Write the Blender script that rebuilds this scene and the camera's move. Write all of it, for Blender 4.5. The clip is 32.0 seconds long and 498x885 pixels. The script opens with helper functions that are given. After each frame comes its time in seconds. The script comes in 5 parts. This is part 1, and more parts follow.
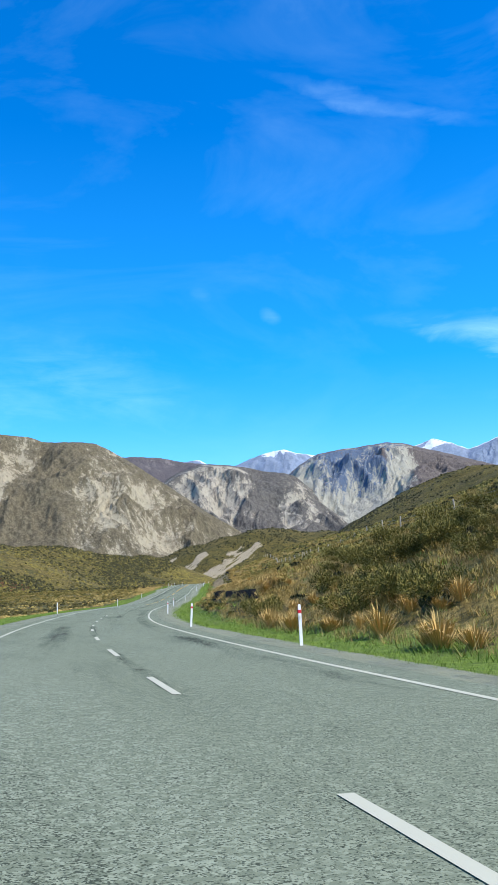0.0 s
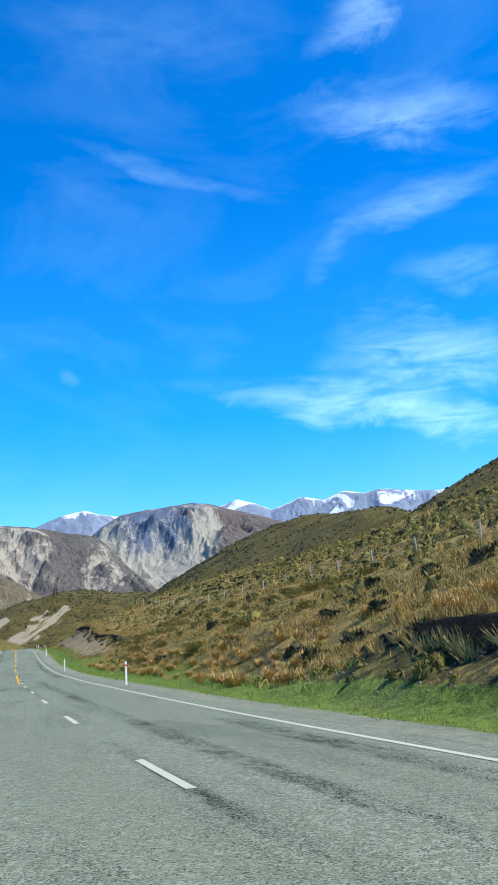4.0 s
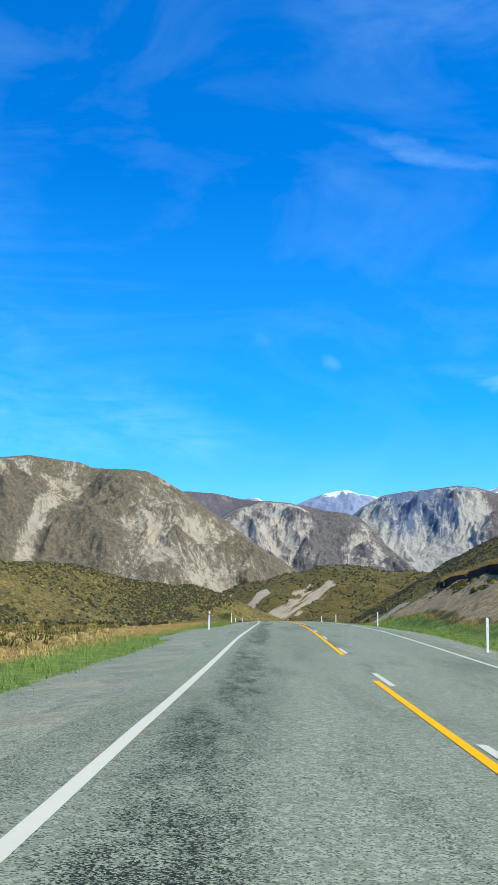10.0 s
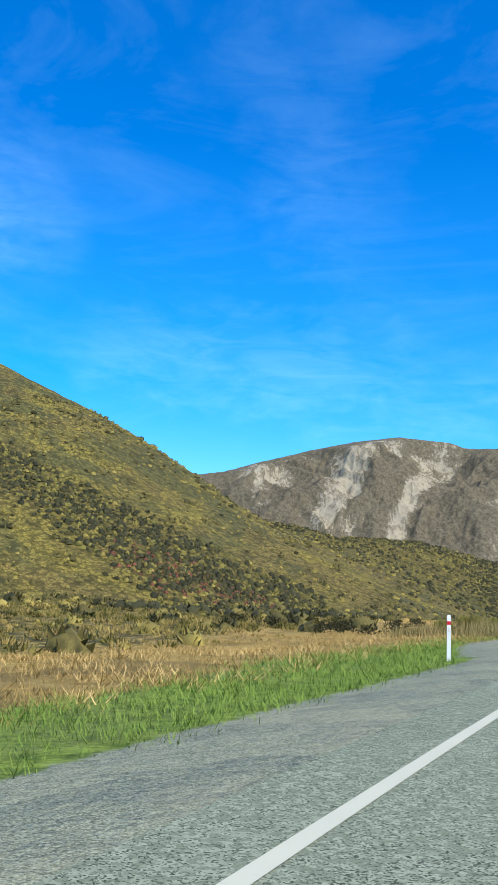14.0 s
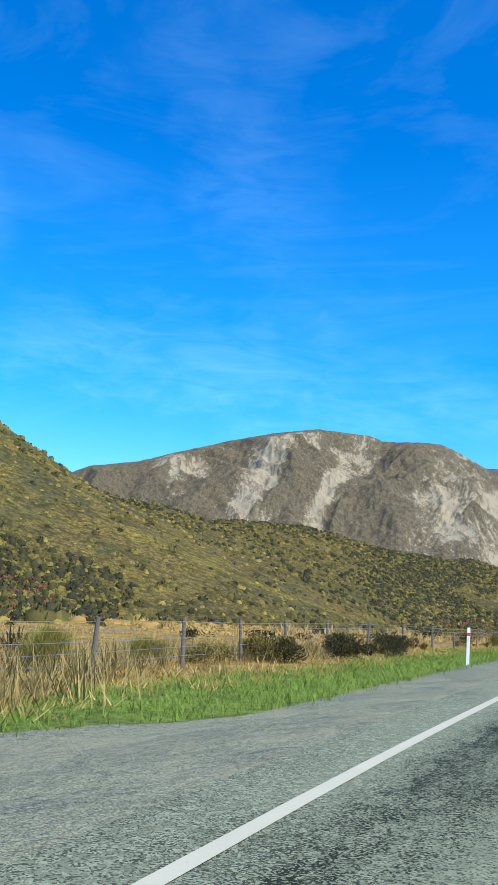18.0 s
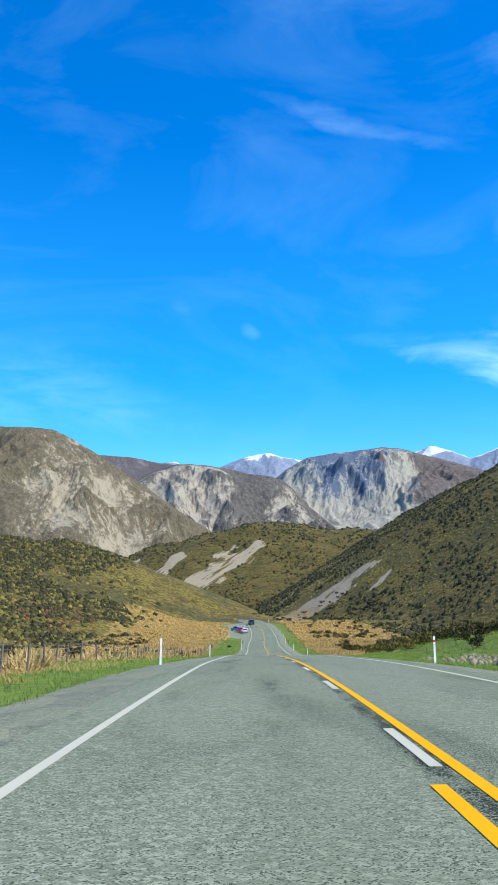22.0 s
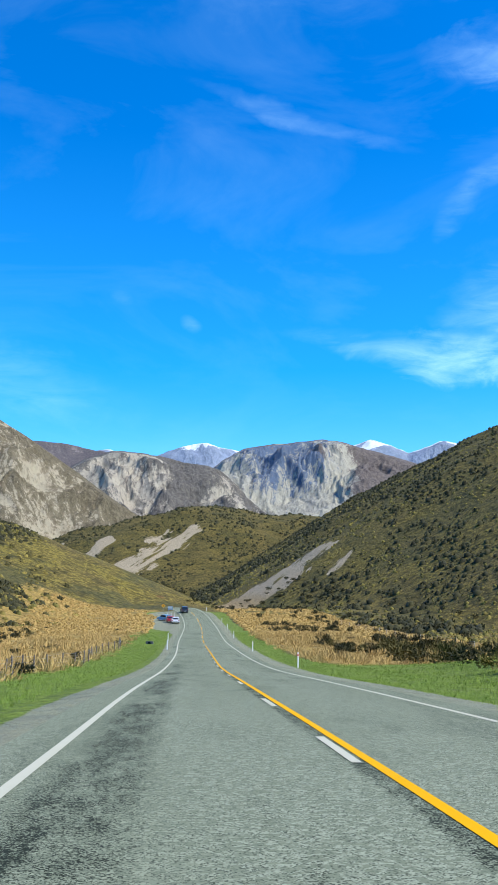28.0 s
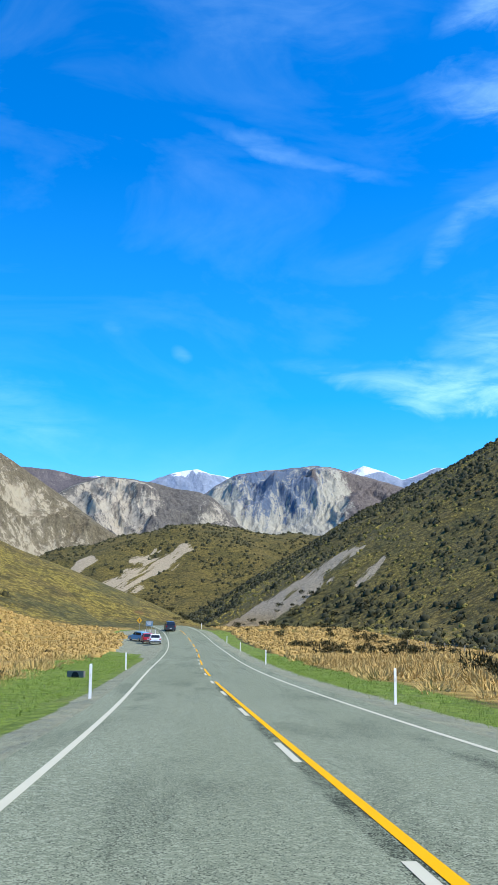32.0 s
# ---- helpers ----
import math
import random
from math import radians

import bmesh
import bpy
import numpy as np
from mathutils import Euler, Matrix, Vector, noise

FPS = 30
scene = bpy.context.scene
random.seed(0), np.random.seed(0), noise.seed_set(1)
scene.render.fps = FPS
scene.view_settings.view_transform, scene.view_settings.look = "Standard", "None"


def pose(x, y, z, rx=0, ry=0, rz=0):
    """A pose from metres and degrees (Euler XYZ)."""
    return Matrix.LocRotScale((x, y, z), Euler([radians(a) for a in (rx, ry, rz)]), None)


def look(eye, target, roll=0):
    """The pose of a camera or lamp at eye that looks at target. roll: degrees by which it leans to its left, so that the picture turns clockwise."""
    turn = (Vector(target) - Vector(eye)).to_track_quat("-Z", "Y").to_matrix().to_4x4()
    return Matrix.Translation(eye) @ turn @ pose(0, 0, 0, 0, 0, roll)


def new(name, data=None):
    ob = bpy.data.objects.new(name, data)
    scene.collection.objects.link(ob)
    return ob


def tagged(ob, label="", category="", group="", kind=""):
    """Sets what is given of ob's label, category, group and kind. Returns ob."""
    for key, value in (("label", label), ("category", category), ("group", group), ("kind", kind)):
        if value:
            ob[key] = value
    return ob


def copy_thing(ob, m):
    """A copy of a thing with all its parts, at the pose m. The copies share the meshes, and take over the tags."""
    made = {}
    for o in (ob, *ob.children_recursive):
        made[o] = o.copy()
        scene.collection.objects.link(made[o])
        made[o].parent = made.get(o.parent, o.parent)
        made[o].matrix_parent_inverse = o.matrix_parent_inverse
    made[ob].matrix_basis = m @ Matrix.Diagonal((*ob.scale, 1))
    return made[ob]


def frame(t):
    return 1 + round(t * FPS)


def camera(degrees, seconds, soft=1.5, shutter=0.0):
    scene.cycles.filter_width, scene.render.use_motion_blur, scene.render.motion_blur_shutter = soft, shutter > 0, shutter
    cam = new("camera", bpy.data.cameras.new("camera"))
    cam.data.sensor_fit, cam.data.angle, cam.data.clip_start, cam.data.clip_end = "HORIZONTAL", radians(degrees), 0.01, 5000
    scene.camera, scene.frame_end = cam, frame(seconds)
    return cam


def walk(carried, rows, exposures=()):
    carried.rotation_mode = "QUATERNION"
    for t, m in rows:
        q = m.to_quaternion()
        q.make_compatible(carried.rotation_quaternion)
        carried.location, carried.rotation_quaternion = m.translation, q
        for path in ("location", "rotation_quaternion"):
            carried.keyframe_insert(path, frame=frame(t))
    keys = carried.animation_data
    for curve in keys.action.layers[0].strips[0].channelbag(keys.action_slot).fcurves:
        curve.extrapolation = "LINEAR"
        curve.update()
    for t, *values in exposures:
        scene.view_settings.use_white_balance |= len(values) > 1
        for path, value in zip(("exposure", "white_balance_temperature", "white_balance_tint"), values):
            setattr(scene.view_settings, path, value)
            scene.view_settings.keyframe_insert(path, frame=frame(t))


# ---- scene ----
# ------------------------------------------------------------------ road line
# Heading (degrees, left positive), slope and bank of the centre line, from 40 m before the start.
HEADING = [17.62, 16.64, 15.66, 14.68, 13.25, 11.34, 9.33, 7.82, 6.48, 5.46, 3.87, 3.26, 3.45, 2.41, 2.42, 2.77, 2.33, 2.18, 
     2.02, 2.39, 2.32, 1.92, 2.18, 2.14, 3.46, 2.62, 2.45, 2.27, 1.50, -0.71, -0.62, -1.10, -1.52, -1.54, -1.32, -1.57, 
     -1.47, -1.87, -1.28, -1.88, -1.77, -1.73, -2.01, -1.61, -1.29, -1.04, -1.40, -1.94, -2.20, -2.12, -1.72, -1.35, -0.70, 0.30, 
     2.50, 6.00, 10.00, 14.00, 17.00, 18.00, 18.00, 18.00, 18.00, 18.00, 18.00, 18.00, 18.00,]
SLOPE = [-0.0003, -0.0014, -0.0024, -0.0033, -0.0039, -0.0060, -0.0061, -0.0037, 0.0005, 0.0007, 0.0001, 0.0002, 0.0010, 0.0023, 0.0043, 0.0173, 0.0221, 0.0252, 
     0.0267, 0.0346, 0.0417, 0.0349, 0.0284, 0.0248, 0.0241, 0.0209, 0.0201, 0.0194, 0.0166, 0.0088, 0.0033, -0.0045, -0.0136, -0.0224, -0.0319, -0.0436, 
     -0.0415, -0.0492, -0.0482, -0.0539, -0.0558, -0.0447, -0.0340, -0.0258, -0.0186, -0.0121, -0.0072, -0.0034, 0.0005, 0.0051, 0.0095, 0.0133, 0.0240, 0.0500, 
     0.0660, 0.0600, 0.0220, -0.0200, -0.0400, -0.0450, -0.0450, -0.0450, -0.0450, -0.0450, -0.0450, -0.0450, -0.0450,]
BANK = [0.010, 0.014, 0.008, 0.030, 0.019, -0.004, 0.009, 0.043, -0.008, -0.009, -0.004, -0.025, -0.014, -0.005, -0.001, 0.003, 0.008, -0.002, 
     -0.012, -0.009, -0.004, -0.002, -0.001, -0.000, -0.000, -0.000,]


def running(values, step, at):
    return np.interp(at, np.arange(len(values)) * step - 40.0, values)


STATION = np.arange(-40.0, 960.0, 2.0)
_a = np.radians(running(HEADING, 15.0, STATION))
_g = running(SLOPE, 15.0, STATION)
RB = running(BANK, 40.0, STATION)


def summed(d):
    q = np.concatenate([[0], np.cumsum((d[1:] + d[:-1]) / 2 * 2.0)])
    return q - q[20]


RX, RY, RZ, RA = summed(-np.sin(_a)), summed(np.cos(_a)), summed(_g), _a


def on_road(s, lat, up=0.0):
    """Points at station s and lateral offset lat (right positive)."""
    x, y, z, a, b = [np.interp(s, STATION, q) for q in (RX, RY, RZ, RA, RB)]
    return np.stack([x + lat * np.cos(a), y + lat * np.sin(a), z - lat * b + up], -1)


# ------------------------------------------------------------------ camera
cam = camera(30.13, 32.0, 1.0)
ROWS = [
    (0.0, -2.02, -0.54, 1.30, 99.16, 1.78, 0.62),
    (0.5, -4.75, 10.09, 1.26, 98.96, 2.08, -3.20),
    (1.0, -7.31, 20.86, 1.22, 99.44, 2.01, -6.77),
    (1.5, -9.64, 31.78, 1.16, 100.03, 1.43, -8.92),
    (2.0, -11.71, 42.83, 1.09, 100.66, 1.36, -9.98),
    (2.5, -13.63, 53.96, 1.04, 101.37, 1.97, -10.43),
    (3.0, -15.32, 65.13, 1.01, 101.81, 2.73, -10.79),
    (3.5, -16.81, 76.35, 1.00, 102.13, 3.60, -11.41),
    (5.5, -20.71, 121.81, 1.00, 103.20, 3.91, -11.82),
    (6.0, -21.36, 133.32, 0.99, 102.86, 3.17, -10.91),
    (6.5, -22.07, 144.93, 0.99, 102.91, 2.21, -10.02),
    (7.0, -22.65, 156.69, 0.99, 103.39, 1.18, -9.15),
    (7.5, -23.20, 168.54, 1.04, 103.12, 0.51, -7.97),
    (8.0, -23.78, 180.50, 1.17, 102.73, -0.01, -6.45),
    (8.5, -24.28, 192.53, 1.40, 102.24, -0.28, -4.57),
    (9.0, -24.72, 204.56, 1.68, 102.24, -0.50, -2.45),
    (9.5, -25.13, 216.56, 2.00, 102.21, -0.67, 0.63),
    (10.0, -25.51, 228.55, 2.33, 101.94, -0.89, 3.74),
    (10.5, -25.88, 240.39, 2.69, 101.75, -1.13, 6.80),
    (11.0, -26.27, 251.96, 3.08, 101.27, -1.37, 9.46),
    (11.5, -26.65, 263.28, 3.50, 101.01, -1.44, 12.18),
    (12.0, -26.96, 274.33, 3.89, 100.67, -1.47, 14.98),
    (12.5, -27.34, 285.06, 4.22, 100.62, -1.70, 18.52),
    (13.0, -27.73, 295.45, 4.51, 100.61, -1.29, 21.45),
    (13.5, -28.11, 305.48, 4.77, 100.35, -2.31, 24.29),
    (14.0, -28.58, 315.13, 5.00, 100.20, -3.36, 26.75),
    (14.5, -29.05, 324.48, 5.22, 100.30, -3.84, 29.13),
    (16.5, -30.39, 358.84, 5.94, 100.00, -5.89, 32.50),
    (17.0, -30.70, 366.80, 6.09, 99.99, -5.47, 30.02),
    (17.5, -30.95, 374.55, 6.22, 100.09, -4.61, 26.37),
    (18.0, -31.14, 382.11, 6.34, 100.10, -3.56, 22.09),
    (18.5, -31.23, 389.50, 6.42, 100.06, -2.20, 17.62),
    (19.0, -31.21, 396.74, 6.48, 100.00, -1.06, 13.60),
    (19.5, -31.17, 403.82, 6.52, 99.69, -0.69, 9.97),
    (20.0, -31.14, 410.75, 6.55, 99.59, -0.40, 6.85),
    (20.5, -31.00, 417.59, 6.56, 99.57, -0.22, 4.47),
    (21.0, -30.83, 424.35, 6.54, 99.69, -0.16, 2.20),
    (21.5, -30.65, 431.05, 6.49, 99.96, 0.03, 0.26),
    (22.0, -30.44, 437.69, 6.42, 100.07, 0.26, -1.09),
    (22.5, -30.26, 444.27, 6.32, 100.34, 0.22, -2.33),
    (23.0, -30.09, 450.83, 6.20, 100.50, 0.15, -3.17),
    (23.5, -29.91, 457.37, 6.05, 100.78, 0.09, -3.86),
    (24.0, -29.75, 463.88, 5.88, 100.97, 0.07, -4.27),
    (24.5, -29.64, 470.31, 5.68, 101.04, -0.02, -4.59),
    (25.0, -29.52, 476.61, 5.45, 100.96, 0.04, -4.72),
    (25.5, -29.40, 482.78, 5.20, 100.76, -0.24, -4.89),
    (27.5, -28.93, 506.04, 4.21, 99.83, -0.42, -5.02),
    (28.0, -28.80, 511.51, 3.95, 99.65, -0.50, -5.15),
    (28.5, -28.64, 516.87, 3.69, 99.58, -0.33, -5.20),
    (29.0, -28.49, 522.15, 3.43, 99.44, -0.21, -5.28),
    (29.5, -28.37, 527.35, 3.18, 99.28, -0.09, -5.30),
    (30.0, -28.07, 539.13, 2.57, 99.72, -0.92, -5.53),
    (30.5, -27.45, 558.00, 1.62, 100.92, -0.99, -5.92),
    (31.0, -26.95, 573.11, 0.93, 101.60, -0.93, -6.08),
    (31.5, -26.54, 584.48, 0.48, 101.80, -0.75, -6.02),
    (32.0, -26.22, 592.11, 0.29, 101.52, -0.45, -5.74),

]
walk(cam, [(t, pose(*q)) for t, *q in ROWS], [(0.0, 0.45), (30.0, 0.45), (31.2, 0.54), (32.0, 0.54)])

# ------------------------------------------------------------------ light
SUN_AZ, SUN_EL = -114.0, 53.0        # degrees, left of +y positive; above the horizon
world = bpy.data.worlds.new("sky")
scene.world = world
world.use_nodes = True
wn, wl = world.node_tree.nodes, world.node_tree.links
wn.clear()


def wnode(kind, **values):
    n = wn.new(kind)
    for k, v in values.items():
        n.inputs[k].default_value = v
    return n


sky = wn.new("ShaderNodeTexSky")
sky.sky_type, sky.sun_disc = "NISHITA", False
sky.sun_elevation, sky.sun_rotation = radians(SUN_EL), radians(-SUN_AZ)
sky.altitude, sky.air_density, sky.dust_density, sky.ozone_density = 800.0, 1.0, 0.2, 4.0
deep = wn.new("ShaderNodeHueSaturation")
deep.inputs["Hue"].default_value, deep.inputs["Saturation"].default_value, deep.inputs["Value"].default_value = 0.5085, 1.50, 1.32
wl.new(sky.outputs[0], deep.inputs["Color"])
where = wn.new("ShaderNodeTexCoord")
spread = wn.new("ShaderNodeSeparateXYZ")
wl.new(where.outputs["Generated"], spread.inputs[0])


def wmath(op, a, b=None):
    n = wn.new("ShaderNodeMath")
    n.operation = op
    for i, v in enumerate((a, b)):
        if v is None:
            continue
        if isinstance(v, (int, float)):
            n.inputs[i].default_value = v
        else:
            wl.new(v, n.inputs[i])
    return n.outputs[0]


# thin high cloud: bearing and height above the horizon, in degrees
bearing = wmath("MULTIPLY", wmath("ARCTAN2", wmath("MULTIPLY", spread.outputs[0], -1.0), spread.outputs[1]), 57.2958)
lift_ = wmath("MULTIPLY", wmath("ARCSINE", spread.outputs[2]), 57.2958)
chart = wn.new("ShaderNodeCombineXYZ")
wl.new(bearing, chart.inputs[0])
wl.new(lift_, chart.inputs[1])


def cloud_noise(scale, turn, detail=8.0, rough=0.6, bend=0.8):
    m = wn.new("ShaderNodeMapping")
    m.inputs["Scale"].default_value, m.inputs["Rotation"].default_value = scale, (0, 0, radians(turn))
    wl.new(chart.outputs[0], m.inputs["Vector"])
    n = wnode("ShaderNodeTexNoise", Scale=1.0, Detail=detail, Roughness=rough, Distortion=bend)
    wl.new(m.outputs[0], n.inputs["Vector"])
    return n.outputs[0]


fibre = cloud_noise((0.16, 0.75, 1), -14, 8.0, 0.60, 0.9)
puff = cloud_noise((0.20, 0.42, 1), -6, 7.0, 0.62, 0.6)
haze_ = cloud_noise((0.045, 0.12, 1), 10, 6.0, 0.6, 1.5)
sway = cloud_noise((0.12, 0.16, 1), 0, 5.0, 0.55, 0.3)
# bearing, height, half width, half height, lean, strength of each bank of cirrus
BANKS = [(-22.8, 13.5, 11.0, 1.9, 0.24, 0.54), (-24.5, 16.8, 7.6, 3.0, 0.04, 0.36), (-24.0, 30.9, 8.0, 2.2, 0.10, 0.27), (-25.0, 25.9, 7.0, 1.4, -0.14, 0.23), (-18.5, 23.6, 2.0, 1.5, -0.9, 0.12),
         (-24.0, 37.8, 6.0, 2.6, -0.45, 0.30), (-27.0, 21.5, 5.0, 1.6, 0.1, 0.18), (-11.5, 15.6, 5.0, 0.9, 0.16, 0.13),
         (-8.5, 28.9, 8.0, 0.7, 0.27, 0.09), (24.0, 14.2, 21.0, 4.5, 0.10, 0.12), (24.0, 27.0, 10.0, 7.5, 0.7, 0.05), (45.0, 23.0, 7.0, 6.0, 0.3, 0.10),
         (-1.3, 16.9, 0.8, 0.55, 0.2, 0.09), (3.2, 18.2, 0.8, 0.5, 0.1, 0.06), (-8.0, 36.5, 11.0, 3.5, 0.1, 0.05), (8.0, 12.6, 7.5, 2.4, 0.15, 0.08)]
grain_ = wmath("ADD", wmath("MULTIPLY", fibre, 0.6), wmath("MULTIPLY", puff, 0.4))
wisp = wmath("MINIMUM", wmath("MAXIMUM", wmath("MULTIPLY", wmath("SUBTRACT", grain_, 0.40), 3.4), 0.0), 1.0)
amount = wmath("MULTIPLY", wmath("MAXIMUM", wmath("SUBTRACT", haze_, 0.48), 0.0), 0.14)
drift = wmath("SUBTRACT", sway, 0.5)
for b_, e_, wb, we, lean_, much in BANKS:
    db = wmath("ADD", wmath("SUBTRACT", bearing, b_), wmath("MULTIPLY", drift, wb * 1.3))
    de = wmath("SUBTRACT", wmath("SUBTRACT", lift_, e_), wmath("MULTIPLY", db, lean_))
    de = wmath("ADD", de, wmath("MULTIPLY", wmath("SUBTRACT", puff, 0.5), we * 1.8))
    r_ = wmath("ADD", wmath("POWER", wmath("ABSOLUTE", wmath("DIVIDE", db, wb)), 2.0), wmath("POWER", wmath("ABSOLUTE", wmath("DIVIDE", de, we)), 2.0))
    body_ = wmath("POWER", wmath("MAXIMUM", wmath("SUBTRACT", 1.0, r_), 0.0), 1.5)
    amount = wmath("ADD", amount, wmath("MULTIPLY", wmath("MULTIPLY", body_, wmath("ADD", 0.16, wisp)), much))
amount = wmath("MINIMUM", amount, 0.66)
low_air = wn.new("ShaderNodeMix")
low_air.data_type = "RGBA"
wl.new(wmath("MULTIPLY", wmath("MAXIMUM", wmath("SUBTRACT", 1.0, wmath("DIVIDE", wmath("MAXIMUM", wmath("SUBTRACT", lift_, 6.0), 0.0), 22.0)), 0.0), 0.20), low_air.inputs["Factor"])
wl.new(deep.outputs[0], low_air.inputs["A"])
low_air.inputs["B"].default_value = (0.8, 4.7, 8.2, 1)
veil = wn.new("ShaderNodeMix")
veil.data_type = "RGBA"
wl.new(amount, veil.inputs["Factor"])
wl.new(low_air.outputs["Result"], veil.inputs["A"])
veil.inputs["B"].default_value = (5.6, 8.5, 9.9, 1)
shine = wnode("ShaderNodeBackground", Strength=0.15)
wl.new(veil.outputs["Result"], shine.inputs["Color"])
out = wn.new("ShaderNodeOutputWorld")
wl.new(shine.outputs[0], out.inputs["Surface"])

sun = new("sun", bpy.data.lights.new("sun", "SUN"))
sun.data.energy, sun.data.angle, sun.data.color = 4.4, radians(0.55), (1.0, 0.95, 0.86)
_d = Vector((-math.sin(radians(SUN_AZ)) * math.cos(radians(SUN_EL)), math.cos(radians(SUN_AZ)) * math.cos(radians(SUN_EL)), math.sin(radians(SUN_EL))))
sun.matrix_world = look(_d * 100, (0, 0, 0))


# ------------------------------------------------------------------ materials
def material(name, rough=0.9, spec=0.3):
    m = bpy.data.materials.new(name)
    m.use_nodes = True
    b = m.node_tree.nodes["Principled BSDF"]
    b.inputs["Roughness"].default_value, b.inputs["Specular IOR Level"].default_value = rough, spec
    return m, m.node_tree.nodes, m.node_tree.links, b


class Graph:
    """Short hand for building a node material."""

    def __init__(self, name, rough=0.9, spec=0.3):
        self.m, self.n, self.l, self.b = material(name, rough, spec)

    def put(self, socket, v):
        if isinstance(v, (int, float)):
            socket.default_value = v
        elif isinstance(v, tuple):
            socket.default_value = (*v, 1.0) if len(v) == 3 and socket.type == "RGBA" else v
        else:
            self.l.new(v, socket)

    def math(self, op, a, b=0.0, clamp=False):
        n = self.n.new("ShaderNodeMath")
        n.operation, n.use_clamp = op, clamp
        self.put(n.inputs[0], a), self.put(n.inputs[1], b)
        return n.outputs[0]

    def attr(self, name):
        n = self.n.new("ShaderNodeAttribute")
        n.attribute_name = name
        return n

    def place(self, source="Object", scale=(1, 1, 1), name=""):
        if source == "UV":
            c = self.n.new("ShaderNodeUVMap").outputs[0]
        else:
            c = self.n.new("ShaderNodeTexCoord").outputs[source]
        m = self.n.new("ShaderNodeMapping")
        m.inputs["Scale"].default_value = scale
        self.l.new(c, m.inputs["Vector"])
        return m.outputs[0]

    def noise(self, where, scale, detail=4.0, rough=0.55, distort=0.0):
        n = self.n.new("ShaderNodeTexNoise")
        self.put(n.inputs["Vector"], where)
        for k, v in (("Scale", scale), ("Detail", detail), ("Roughness", rough), ("Distortion", distort)):
            n.inputs[k].default_value = v
        return n.outputs[0]

    def voronoi(self, where, scale, feature="F1"):
        n = self.n.new("ShaderNodeTexVoronoi")
        n.feature = feature
        self.put(n.inputs["Vector"], where)
        n.inputs["Scale"].default_value = scale
        return n.outputs["Distance"]

    def ramp(self, v, lo, hi):
        n = self.n.new("ShaderNodeMapRange")
        n.interpolation_type = "SMOOTHSTEP"
        self.put(n.inputs["Value"], v)
        n.inputs["From Min"].default_value, n.inputs["From Max"].default_value = lo, hi
        return n.outputs[0]

    def mix(self, f, a, b):
        n = self.n.new("ShaderNodeMix")
        n.data_type = "RGBA"
        self.put(n.inputs["Factor"], f), self.put(n.inputs["A"], a), self.put(n.inputs["B"], b)
        return n.outputs["Result"]

    def bump(self, v, strength=0.5, distance=0.05):
        n = self.n.new("ShaderNodeBump")
        n.inputs["Strength"].default_value, n.inputs["Distance"].default_value = strength, distance
        self.put(n.inputs["Height"], v)
        self.l.new(n.outputs[0], self.b.inputs["Normal"])

    def color(self, v):
        self.put(self.b.inputs["Base Color"], v)
        return self.m

    def random(self):
        return self.n.new("ShaderNodeObjectInfo").outputs["Random"]

    def island(self):
        return self.n.new("ShaderNodeNewGeometry").outputs["Random Per Island"]


def plain(name, colour, rough=0.6, spec=0.4, metal=0.0, dirt=0.12):
    g = Graph(name, rough, spec)
    g.b.inputs["Metallic"].default_value = metal
    p = g.place()
    n = g.noise(p, 9.0, 5.0, 0.65)
    return g.color(g.mix(g.math("MULTIPLY", n, dirt * 2), colour, tuple(c * 0.55 + 0.05 for c in colour)))


def stones_of(g, where, scale):
    """Loose or bound chips: a value of its own for each stone."""
    n = g.n.new("ShaderNodeTexVoronoi")
    g.put(n.inputs["Vector"], where)
    n.inputs["Scale"].default_value = scale
    part_ = g.n.new("ShaderNodeSeparateColor")
    g.l.new(n.outputs["Color"], part_.inputs[0])
    return part_.outputs[0], n.outputs["Distance"]


